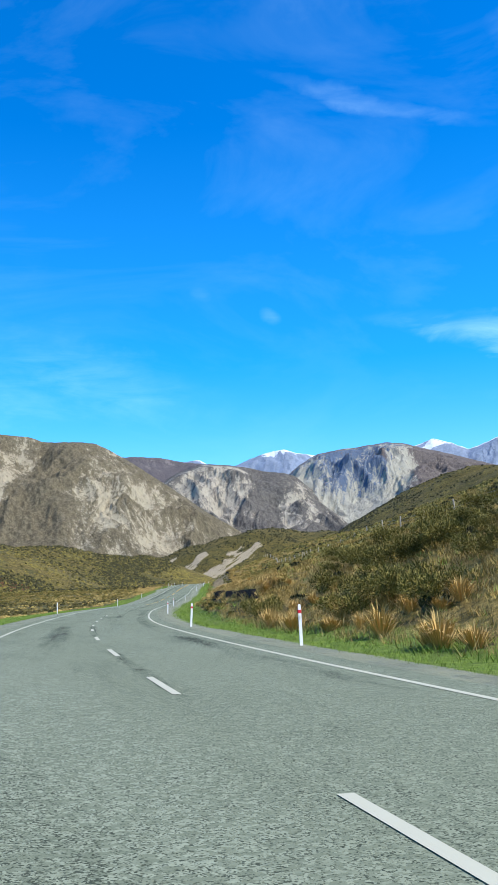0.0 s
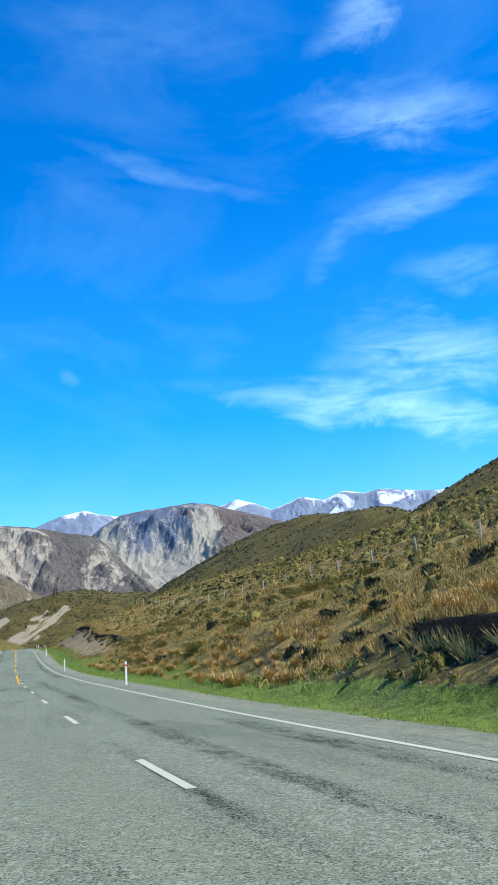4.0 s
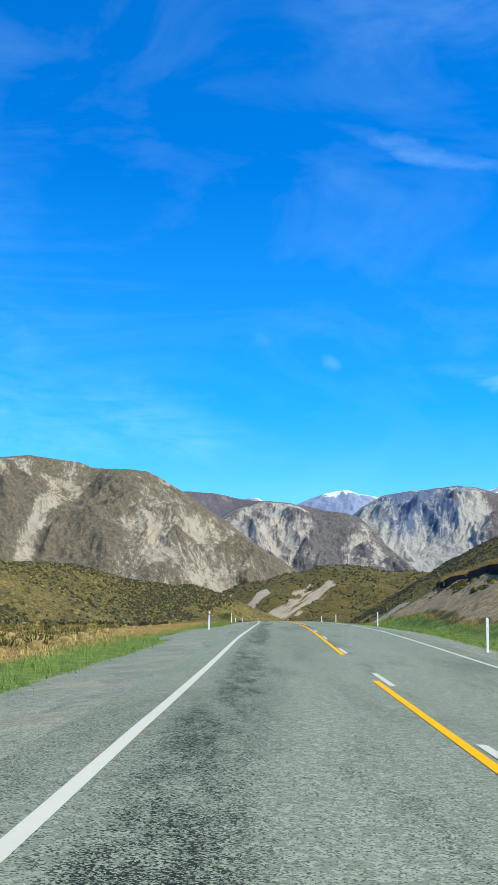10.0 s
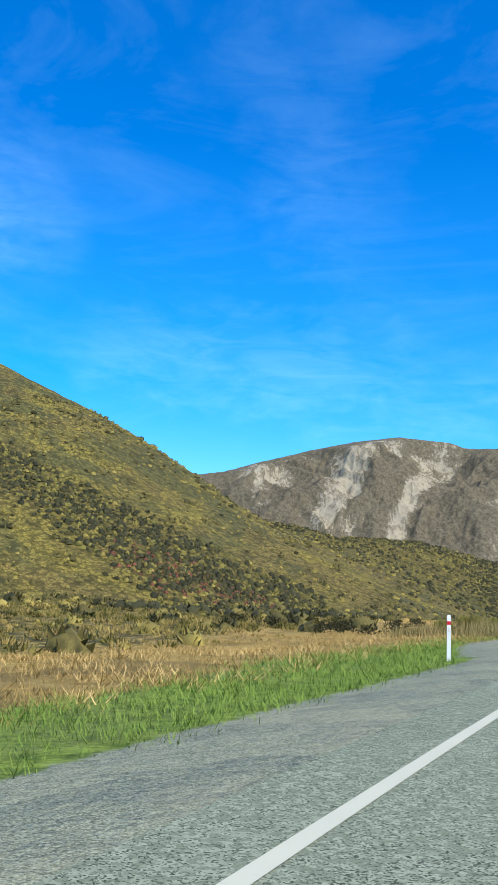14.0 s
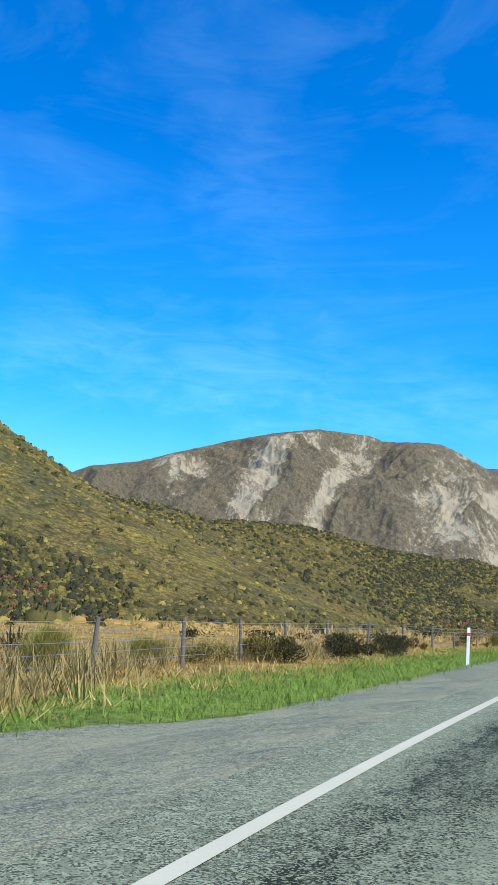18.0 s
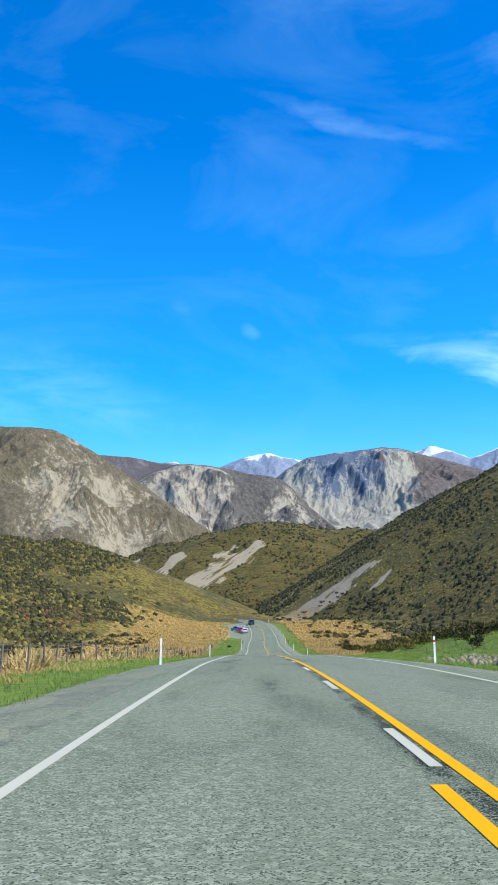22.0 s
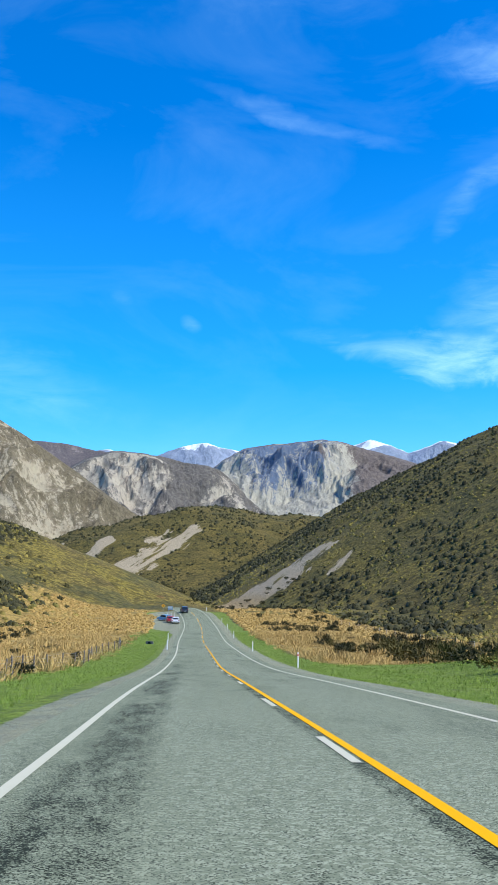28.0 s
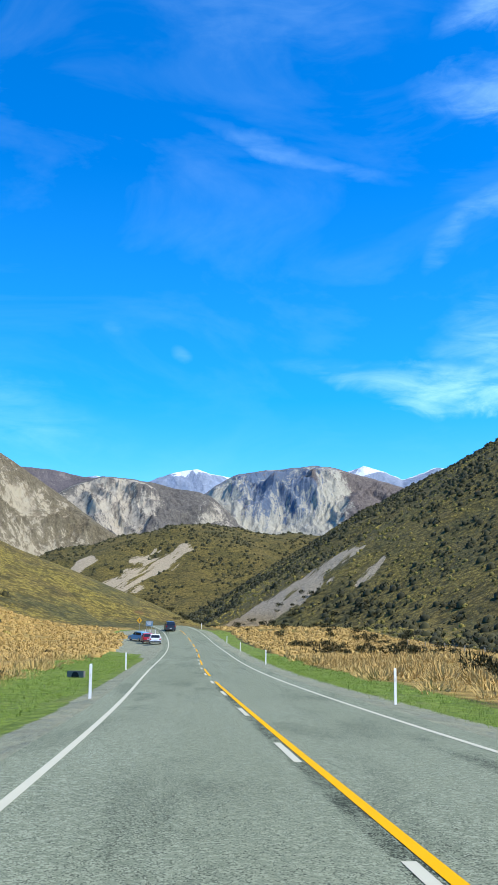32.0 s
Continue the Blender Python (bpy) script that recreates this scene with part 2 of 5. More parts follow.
def asphalt_material():
    """Chip seal: pale and dark stones in black binder, which has bled up in the wheel tracks."""
    g = Graph("chipseal", 0.92, 0.08)
    uv = g.place("UV")                       # metres across, metres along
    lat = g.n.new("ShaderNodeSeparateXYZ")
    g.l.new(uv, lat.inputs[0])
    x = lat.outputs[0]
    chip, hollow = stones_of(g, g.place("Object"), 80.0)
    big_chip, _ = stones_of(g, g.place("Object"), 21.0)
    coarse = g.noise(g.place("Object"), 9.0, 6.0, 0.85)
    # wheel tracks: across, half width, threshold, strength, where along the road they have bled most
    y = lat.outputs[1]
    bleed = None
    for at, wide_, lo, k, shift, spans in ((-2.74, 0.66, 0.52, 1.0, 0.0, ((178, 450), (498, 572))), (-1.35, 0.60, 0.57, 0.9, 40.0, ((22, 62), (205, 226), (238, 262))),
                                           (1.15, 0.34, 0.56, 0.85, 80.0, ((60, 165),)), (2.85, 0.42, 0.54, 1.0, 120.0, ((8, 120), (140, 250))), (0.02, 0.20, 0.46, 1.0, 160.0, ((290, 640),))):
        m = g.n.new("ShaderNodeMapping")
        m.inputs["Scale"].default_value, m.inputs["Location"].default_value = (0.30, 0.06, 1), (shift, shift, 0)
        g.l.new(uv, m.inputs["Vector"])
        worn = g.noise(m.outputs[0], 1.0, 6.0, 0.66, 0.3)
        for s0, s1 in spans:
            worn = g.math("ADD", worn, g.math("MULTIPLY", g.math("MULTIPLY", g.ramp(y, s0, s0 + 14), g.ramp(y, s1, s1 - 14)), 0.17))
        along = g.ramp(worn, lo, lo + 0.15)
        band = g.math("SUBTRACT", 1.0, g.ramp(g.math("ABSOLUTE", g.math("SUBTRACT", x, at)), wide_ * 0.25, wide_))
        v = g.math("MULTIPLY", g.math("MULTIPLY", along, band), k)
        bleed = v if bleed is None else g.math("MAXIMUM", bleed, v)
    ragged = g.noise(g.place("UV", (3.0, 0.9, 1)), 1.0, 7.0, 0.78, 0.5)
    bleed = g.math("MULTIPLY", bleed, g.math("ADD", 0.20, g.math("MULTIPLY", g.ramp(ragged, 0.38, 0.60), 0.90)))
    rub = g.math("MULTIPLY", g.ramp(g.noise(g.place("UV", (0.5, 0.11, 1)), 1.0, 5.0, 0.65, 0.6), 0.48, 0.70), 0.22)
    wide = g.noise(g.place("UV", (0.35, 0.03, 1)), 1.0, 4.0, 0.55)
    pale = g.mix(g.ramp(wide, 0.3, 0.7), (0.232, 0.260, 0.170), (0.286, 0.318, 0.218))
    pale = g.mix(g.ramp(big_chip, 0.1, 0.9), pale, (0.165, 0.189, 0.123))
    pitch = g.mix(g.ramp(bleed, 0.0, 0.6), (0.048, 0.058, 0.038), (0.019, 0.025, 0.016))
    share = g.math("ADD", g.math("ADD", 0.275, rub), g.math("ADD", g.math("MULTIPLY", bleed, 0.37), g.math("MULTIPLY", g.math("SUBTRACT", coarse, 0.5), 0.75)))
    bare = g.ramp(g.math("SUBTRACT", g.math("ADD", g.math("MULTIPLY", chip, 0.80), g.math("MULTIPLY", big_chip, 0.20)), share), -0.16, 0.16)
    g.bump(g.math("SUBTRACT", g.math("MULTIPLY", coarse, 0.3), hollow), 0.3, 0.008)
    return g.color(g.mix(bare, pitch, pale))


def paint_material(name, colour):
    g = Graph(name, 0.8, 0.08)
    p = g.place()
    worn = g.ramp(g.noise(p, 22.0, 6.0, 0.75), 0.60, 0.74)
    dust = g.noise(p, 1.2, 4.0)
    c = g.mix(g.math("MULTIPLY", dust, 0.5), colour, tuple(v * 0.70 for v in colour))
    g.bump(g.noise(p, 60.0, 3.0), 0.3, 0.006)
    return g.color(g.mix(g.math("MULTIPLY", worn, 0.4), c, (0.12, 0.12, 0.06)))


def ground_material():
    """Land cover by the sheet's own cover weights, broken up by noise."""
    g = Graph("hill_country", 0.95, 0.15)
    p = g.place("Object")
    big, mid, fine = g.noise(p, 0.035, 5.0, 0.6), g.noise(p, 0.22, 6.0, 0.65), g.noise(p, 2.4, 6.0, 0.7)
    gravel, grass, tan, scree, soil, heath = [g.attr(k).outputs["Fac"] for k in ("gravel", "grass", "tussock", "scree", "soil", "heath")]
    jitter = g.math("MULTIPLY", g.math("SUBTRACT", g.math("ADD", g.math("MULTIPLY", mid, 0.55), g.math("MULTIPLY", fine, 0.45)), 0.5), 1.5)
    olive = g.mix(g.ramp(fine, 0.35, 0.7), (0.115, 0.094, 0.019), (0.385, 0.305, 0.062))
    brown = g.mix(g.ramp(fine, 0.3, 0.7), (0.080, 0.062, 0.020), (0.275, 0.205, 0.057))
    scrub = g.mix(g.ramp(big, 0.40, 0.62), olive, brown)
    # near-black patches and gaps: shade among the plants, put into the colour
    dark = g.ramp(g.noise(p, 0.5, 5.0, 0.7), 0.56, 0.68)
    scrub = g.mix(g.math("MULTIPLY", dark, 0.75), scrub, (0.024, 0.025, 0.009))
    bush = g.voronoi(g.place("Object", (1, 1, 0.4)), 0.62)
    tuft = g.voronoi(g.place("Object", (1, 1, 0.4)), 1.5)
    gap_shade = g.math("MAXIMUM", g.math("MULTIPLY", g.ramp(bush, 0.42, 0.70), 0.65), g.math("MULTIPLY", g.ramp(tuft, 0.45, 0.72), 0.5))
    scrub = g.mix(gap_shade, scrub, (0.026, 0.025, 0.009))
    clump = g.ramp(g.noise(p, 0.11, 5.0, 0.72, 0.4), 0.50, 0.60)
    scrub = g.mix(g.math("MULTIPLY", clump, 0.60), scrub, g.mix(gap_shade, (0.060, 0.054, 0.018), (0.020, 0.020, 0.008)))
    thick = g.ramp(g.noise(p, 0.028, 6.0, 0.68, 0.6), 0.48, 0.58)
    scrub = g.mix(g.math("MULTIPLY", thick, 0.75), scrub, g.mix(gap_shade, (0.085, 0.085, 0.030), (0.026, 0.028, 0.012)))
    rust = g.ramp(g.noise(p, 0.045, 5.0, 0.6), 0.66, 0.74)
    scrub = g.mix(g.math("MULTIPLY", rust, 0.5), scrub, (0.17, 0.075, 0.035))
    # heath cover, again with the shade between its bushes painted dark
    low_heath = g.mix(gap_shade, g.mix(g.ramp(fine, 0.35, 0.7), (0.085, 0.069, 0.019), (0.245, 0.186, 0.049)), (0.020, 0.020, 0.008))
    low_heath = g.mix(g.math("MULTIPLY", g.ramp(g.noise(p, 0.06, 6.0, 0.72, 0.5), 0.46, 0.56), 0.68), low_heath, g.mix(gap_shade, (0.055, 0.052, 0.017), (0.016, 0.017, 0.007)))
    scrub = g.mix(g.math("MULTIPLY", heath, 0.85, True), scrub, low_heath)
    straw = g.mix(g.ramp(fine, 0.3, 0.75), (0.22, 0.150, 0.038), (0.43, 0.305, 0.088))
    straw = g.mix(g.math("MULTIPLY", g.ramp(mid, 0.45, 0.7), 0.5), straw, (0.16, 0.11, 0.04))
    # straw darkened between the mounds, standing in for their shade
    straw = g.mix(g.math("MULTIPLY", g.ramp(bush, 0.46, 0.72), 0.45), straw, (0.075, 0.055, 0.018))
    sward = g.noise(p, 11.0, 6.0, 0.8)
    green = g.mix(g.ramp(g.math("ADD", g.math("MULTIPLY", fine, 0.5), g.math("MULTIPLY", sward, 0.5)), 0.36, 0.64), (0.045, 0.078, 0.010), (0.20, 0.27, 0.045))
    green = g.mix(g.math("MULTIPLY", g.ramp(mid, 0.5, 0.75), 0.45), green, (0.17, 0.17, 0.07))
    grit = g.ramp(g.noise(p, 3.0, 6.0, 0.75), 0.35, 0.7)
    stone = g.mix(g.ramp(heath, 0.2, 0.6), g.mix(grit, (0.16, 0.118, 0.056), (0.42, 0.318, 0.165)), g.mix(grit, (0.20, 0.165, 0.105), (0.48, 0.40, 0.26)))
    chip, _ = stones_of(g, p, 75.0)
    loose = g.mix(g.ramp(g.math("ADD", g.math("MULTIPLY", chip, 0.6), g.math("MULTIPLY", g.noise(p, 7.0, 6.0, 0.85), 0.8)), 0.30, 1.05), (0.095, 0.106, 0.070), (0.300, 0.318, 0.212))
    loose = g.mix(g.math("MULTIPLY", g.ramp(g.noise(p, 0.35, 5.0, 0.6), 0.45, 0.62), 0.35), loose, (0.27, 0.262, 0.168))
    turned, long_ = g.n.new("ShaderNodeMapping"), g.n.new("ShaderNodeMapping")
    turned.inputs["Rotation"].default_value, long_.inputs["Scale"].default_value = (0, 0, radians(-51)), (0.022, 0.17, 0.05)
    g.l.new(p, turned.inputs["Vector"]), g.l.new(turned.outputs[0], long_.inputs["Vector"])
    run_ = g.math("SUBTRACT", g.noise(long_.outputs[0], 1.0, 6.0, 0.68, 0.5), 0.49)
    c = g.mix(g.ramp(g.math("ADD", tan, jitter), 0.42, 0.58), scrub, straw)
    c = g.mix(g.ramp(g.math("ADD", grass, jitter), 0.42, 0.58), c, green)
    c = g.mix(g.ramp(g.math("ADD", scree, g.math("MULTIPLY", g.math("ADD", g.math("MULTIPLY", jitter, 1.3), g.math("MULTIPLY", run_, g.math("MULTIPLY", 6.5, heath))), g.ramp(scree, 0.02, 0.35))), 0.44, 0.60), c, stone)
    c = g.mix(g.ramp(g.math("ADD", gravel, g.math("MULTIPLY", jitter, 0.6)), 0.44, 0.56), c, loose)
    # raw soil of the bank face, coloured near-black to carry the undercut's shade
    c = g.mix(g.ramp(g.math("ADD", soil, g.math("MULTIPLY", jitter, 0.5)), 0.44, 0.56), c, (0.020, 0.015, 0.010))
    g.bump(g.math("SUBTRACT", g.math("ADD", g.math("MULTIPLY", mid, 0.5), g.math("MULTIPLY", fine, 0.35)), g.math("MULTIPLY", bush, 0.6)), 0.8, 0.7)
    return g.color(c)


def mountain_material(name, bare, stone, plants, snow=0.0, haze_tint=0.0, k=1.0):
    """Shattered rock and scree in fall-line streaks, under patchy dark cover. bare, stone, plants: colours."""
    g = Graph(name, 0.95, 0.1)
    cut = g.noise(g.place("UV", (0.052 * k, 0.0170 * k, 1)), 1.0, 8.0, 0.72, 0.9)
    slant = g.noise(g.place("Object", (0.060 * k, 0.060 * k, 0.030 * k)), 1.0, 8.0, 0.74, 0.6)
    wide = g.noise(g.place("UV", (0.0100 * k, 0.0050 * k, 1)), 1.0, 7.0, 0.66, 0.8)
    fine = g.noise(g.place("Object", (0.13 * k, 0.13 * k, 0.08 * k)), 1.0, 8.0, 0.86)
    spur = g.attr("spur").outputs["Fac"]
    streak = g.math("ADD", g.math("MULTIPLY", cut, 0.46), g.math("ADD", g.math("MULTIPLY", slant, 0.36), g.math("MULTIPLY", fine, 0.18)))
    rocky = g.math("ADD", g.math("ADD", streak, g.math("MULTIPLY", spur, 0.05)), g.attr("rock").outputs["Fac"])
    rock = g.mix(g.ramp(rocky, 0.475, 0.56), bare, stone)
    rock = g.mix(g.math("MULTIPLY", g.ramp(fine, 0.52, 0.64), 0.5), rock, tuple(v * 0.5 for v in stone))
    w = g.math("ADD", g.math("MULTIPLY", wide, 0.34), g.math("MULTIPLY", streak, 0.66))
    w = g.math("ADD", w, g.math("MULTIPLY", g.math("SUBTRACT", fine, 0.5), 0.42))
    w = g.math("ADD", w, g.math("MULTIPLY", g.math("SUBTRACT", spur, 0.30), 0.12))
    lush = g.math("ADD", w, g.attr("cover").outputs["Fac"])
    tone = g.mix(g.ramp(fine, 0.36, 0.64), tuple(v * 0.55 for v in plants), tuple(v * 1.55 for v in plants))
    c = g.mix(g.ramp(lush, 0.475, 0.535), rock, tone)
    if snow:
        s = g.math("ADD", g.attr("snow").outputs["Fac"], g.math("MULTIPLY", g.math("SUBTRACT", g.noise(g.place("UV", (0.006, 0.003, 1)), 1.0, 6.0, 0.6, 0.8), 0.5), 2.2))
        c = g.mix(g.ramp(s, 0.48, 0.56), c, (0.86, 0.88, 0.92))
    # air haze of distance painted in: a flat blue mixed into the colour
    if haze_tint:
        c = g.mix(haze_tint, c, (0.27, 0.40, 0.56))
    g.bump(g.math("ADD", cut, g.math("ADD", slant, g.math("MULTIPLY", fine, 0.5))), 0.9, 7.0 / k)
    return g.color(c)


def leaf_material(name, low, high, tip=None, spec=0.2, deep=0.35):
    g = Graph(name, 0.8, spec)
    r = g.island()
    n = g.noise(g.place("Object"), 0.4, 4.0)
    c = g.mix(g.math("ADD", g.math("MULTIPLY", r, 0.6), g.math("MULTIPLY", g.ramp(g.noise(g.place("Object"), 9.0, 4.0, 0.75), 0.3, 0.7), 0.4)), low, high)
    c = g.mix(g.math("MULTIPLY", g.ramp(n, 0.35, 0.7), 0.5), c, tip or high)
    shade = g.noise(g.place("Object"), 0.33, 3.0, 0.6)
    c = g.mix(g.math("MULTIPLY", g.ramp(shade, 0.50, 0.60), deep), c, low)
    return g.color(c)


ASPHALT, GROUND = asphalt_material(), ground_material()
WHITE_PAINT, YELLOW_PAINT = paint_material("white_road_paint", (0.49, 0.485, 0.36)), paint_material("yellow_road_paint", (0.74, 0.375, 0.0))
STRAW = leaf_material("tussock_straw", (0.25, 0.16, 0.042), (0.48, 0.33, 0.105), (0.37, 0.245, 0.072))
RUST = leaf_material("tussock_rust", (0.15, 0.105, 0.030), (0.50, 0.37, 0.110), (0.34, 0.25, 0.065), 0.2, 0.5)
OLIVE = leaf_material("shrub_olive", (0.055, 0.056, 0.013), (0.28, 0.225, 0.048), (0.15, 0.128, 0.028), 0.2, 0.7)
DARK = leaf_material("shrub_dark", (0.010, 0.012, 0.005), (0.085, 0.078, 0.026), (0.036, 0.036, 0.013))
BROOM = leaf_material("broom", (0.10, 0.095, 0.020), (0.40, 0.35, 0.08), (0.25, 0.225, 0.05), 0.2, 0.1)
RANK = leaf_material("rank_grass", (0.15, 0.115, 0.040), (0.47, 0.36, 0.13), (0.27, 0.21, 0.07), 0.2, 0.5)
HILL = leaf_material("hill_shrub", (0.020, 0.021, 0.006), (0.190, 0.152, 0.038), (0.080, 0.070, 0.019), 0.2, 0.85)
GOLD = leaf_material("gold_scrub", (0.10, 0.082, 0.020), (0.38, 0.295, 0.068), (0.25, 0.20, 0.046), 0.2, 0.5)
RED = leaf_material("red_shrub", (0.09, 0.035, 0.02), (0.24, 0.085, 0.045), (0.16, 0.07, 0.035))
SOIL, RUBBLE = leaf_material("dark_soil", (0.016, 0.012, 0.008), (0.06, 0.046, 0.030)), leaf_material("scree_stone", (0.12, 0.10, 0.065), (0.32, 0.265, 0.17))
PALE = leaf_material("pale_straw", (0.40, 0.27, 0.085), (0.66, 0.47, 0.18), (0.54, 0.37, 0.125))
GREEN = leaf_material("verge_grass", (0.10, 0.17, 0.02), (0.25, 0.36, 0.055), (0.20, 0.27, 0.045))
POST_WHITE, POST_RED = plain("post_white", (0.80, 0.80, 0.78), 0.5), plain("post_red", (0.62, 0.02, 0.035), 0.35)


# ------------------------------------------------------------------ helpers for meshes
def mesh_of(name, verts, faces, mat=None, smooth=False):
    me = bpy.data.meshes.new(name)
    me.from_pydata(verts if isinstance(verts, list) else verts.tolist(), [], faces if isinstance(faces, list) else faces.tolist())
    if mat:
        me.materials.append(mat)
    if smooth:
        me.polygons.foreach_set("use_smooth", np.ones(len(me.polygons), dtype=bool))
    me.update()
    return me


def grid_faces(nu, nv):
    i = np.arange(nu - 1)[:, None] * nv + np.arange(nv - 1)[None, :]
    return np.stack([i, i + nv, i + nv + 1, i + 1], -1).reshape(-1, 4)


def part(name, bm, mat, parent=None, label=""):
    """Links a bmesh as one mesh object, under a thing or a part."""
    me = bpy.data.meshes.new(name)
    bm.to_mesh(me)
    bm.free()
    me.materials.append(mat)
    ob = new(name, me)
    if parent:
        ob.parent = parent
    if label:
        tagged(ob, label)
    return ob


def set_uv(me, uv):
    layer_ = me.uv_layers.new(name="UVMap")
    loop = np.empty(len(me.loops), dtype=np.int32)
    me.loops.foreach_get("vertex_index", loop)
    layer_.data.foreach_set("uv", np.asarray(uv, dtype=np.float32)[loop].ravel())


def set_attr(me, name, values):
    me.attributes.new(name, "FLOAT", "POINT").data.foreach_set("value", np.asarray(values, dtype=np.float32))


def value_noise(x, y, seed, octaves=4, gain=0.5):
    """Smooth lattice noise on arrays, about -1 to 1."""
    total, amp, norm = np.zeros_like(x, dtype=float), 1.0, 0.0
    for k in range(octaves):
        xi, yi = np.floor(x).astype(np.int64), np.floor(y).astype(np.int64)
        fx, fy = x - xi, y - yi
        fx, fy = fx * fx * fx * (fx * (fx * 6 - 15) + 10), fy * fy * fy * (fy * (fy * 6 - 15) + 10)

        def h(a, b):
            n = (a * 374761393 + b * 668265263 + (seed + k * 17) * 1442695041) & 0xFFFFFFFF
            n = ((n ^ (n >> 13)) * 1274126177) & 0xFFFFFFFF
            n = ((n ^ (n >> 15)) * 2246822519) & 0xFFFFFFFF
            return ((n ^ (n >> 16)) & 0xFFFF) / 32767.5 - 1.0

        v = (h(xi, yi) * (1 - fx) + h(xi + 1, yi) * fx) * (1 - fy) + (h(xi, yi + 1) * (1 - fx) + h(xi + 1, yi + 1) * fx) * fy
        total, norm = total + v * amp, norm + amp
        amp, x, y = amp * gain, x * 2.03 + 11.3, y * 2.03 + 5.7
    return total / norm


def step_(v, lo, hi):
    q = np.clip((v - lo) / (hi - lo), 0, 1)
    return q * q * (3 - 2 * q)


# ------------------------------------------------------------------ the lie of the land
def road_at(y):
    """Centre line's x, z, heading and bank where it passes y; straight on beyond its ends."""
    x = np.interp(y, RY, RX)
    end, a0, a1 = y > RY[-1], RA[0], RA[-1]
    x = np.where(end, RX[-1] - np.tan(a1) * (y - RY[-1]), x)
    x = np.where(y < RY[0], RX[0] + np.tan(a0) * (RY[0] - y), x)
    return x, np.interp(y, RY, RZ), np.interp(y, RY, RA), np.interp(y, RY, RB)


def ridge_hill(x, y, points, fall, soft=18.0):
    """A hill along a crest line of (x, y, z), its flanks falling at the slope given."""
    best = np.full(np.shape(x), -1e9)
    for (x0, y0, z0), (x1, y1, z1) in zip(points[:-1], points[1:]):
        dx, dy = x1 - x0, y1 - y0
        q = np.clip(((x - x0) * dx + (y - y0) * dy) / (dx * dx + dy * dy), 0, 1)
        d = np.hypot(x - x0 - q * dx, y - y0 - q * dy)
        d = np.sqrt(d * d + soft * soft) - soft
        best = np.maximum(best, z0 + (z1 - z0) * q - fall * d)
    return best


def soft_max(a, b, k):
    m = np.maximum(a, b)
    return m + k * np.log(np.exp(np.clip((a - m) / k, -40, 0)) + np.exp(np.clip((b - m) / k, -40, 0)))


CREST_SCREE_HILL = [(-330, 1400, 20), (-150, 1450, 58), (-85, 1460, 79), (-42, 1465, 90), (26, 1470, 99), (81, 1480, 95), (150, 1490, 94), (320, 1560, 110)]
CREST_RIGHT_HILL = [(165, 1440, 98), (190, 1300, 110), (212, 1150, 124), (220, 960, 124), (235, 800, 103), (245, 715, 90), (345, 650, 146), (450, 600, 215)]
CREST_LEFT_HILL = [(-480, 560, 200), (-300, 600, 97), (-222, 606, 50), (-200, 720, 40), (-165, 800, 41), (-115, 880, 39), (-72, 950, 18), (-62, 990, 0)]
CREST_TUSSOCK = [(75, -120, 20), (48, 60, 20), (34, 170, 19.2), (26, 250, 19.2), (14, 300, 15.6), (4, 322, 11.5)]


def low_cut(y):
    """Where the low bank is cut raw: from 56 to 132 m, with slumped gaps."""
    slump = step_(value_noise(y / 7, y * 0 + 1.5, 44, 3), -0.42, -0.12)
    return step_(y, 56, 64) * (1 - step_(y, 112, 132)) * (0.15 + 0.85 * slump)


def brink_wave(y):
    """How the brink of the cut banks wanders in and out along the road."""
    return value_noise(y / 9, y * 0 + 2.5, 5, 4) + 0.30 * value_noise(y / 3.1, y * 0 + 4.5, 25, 2)


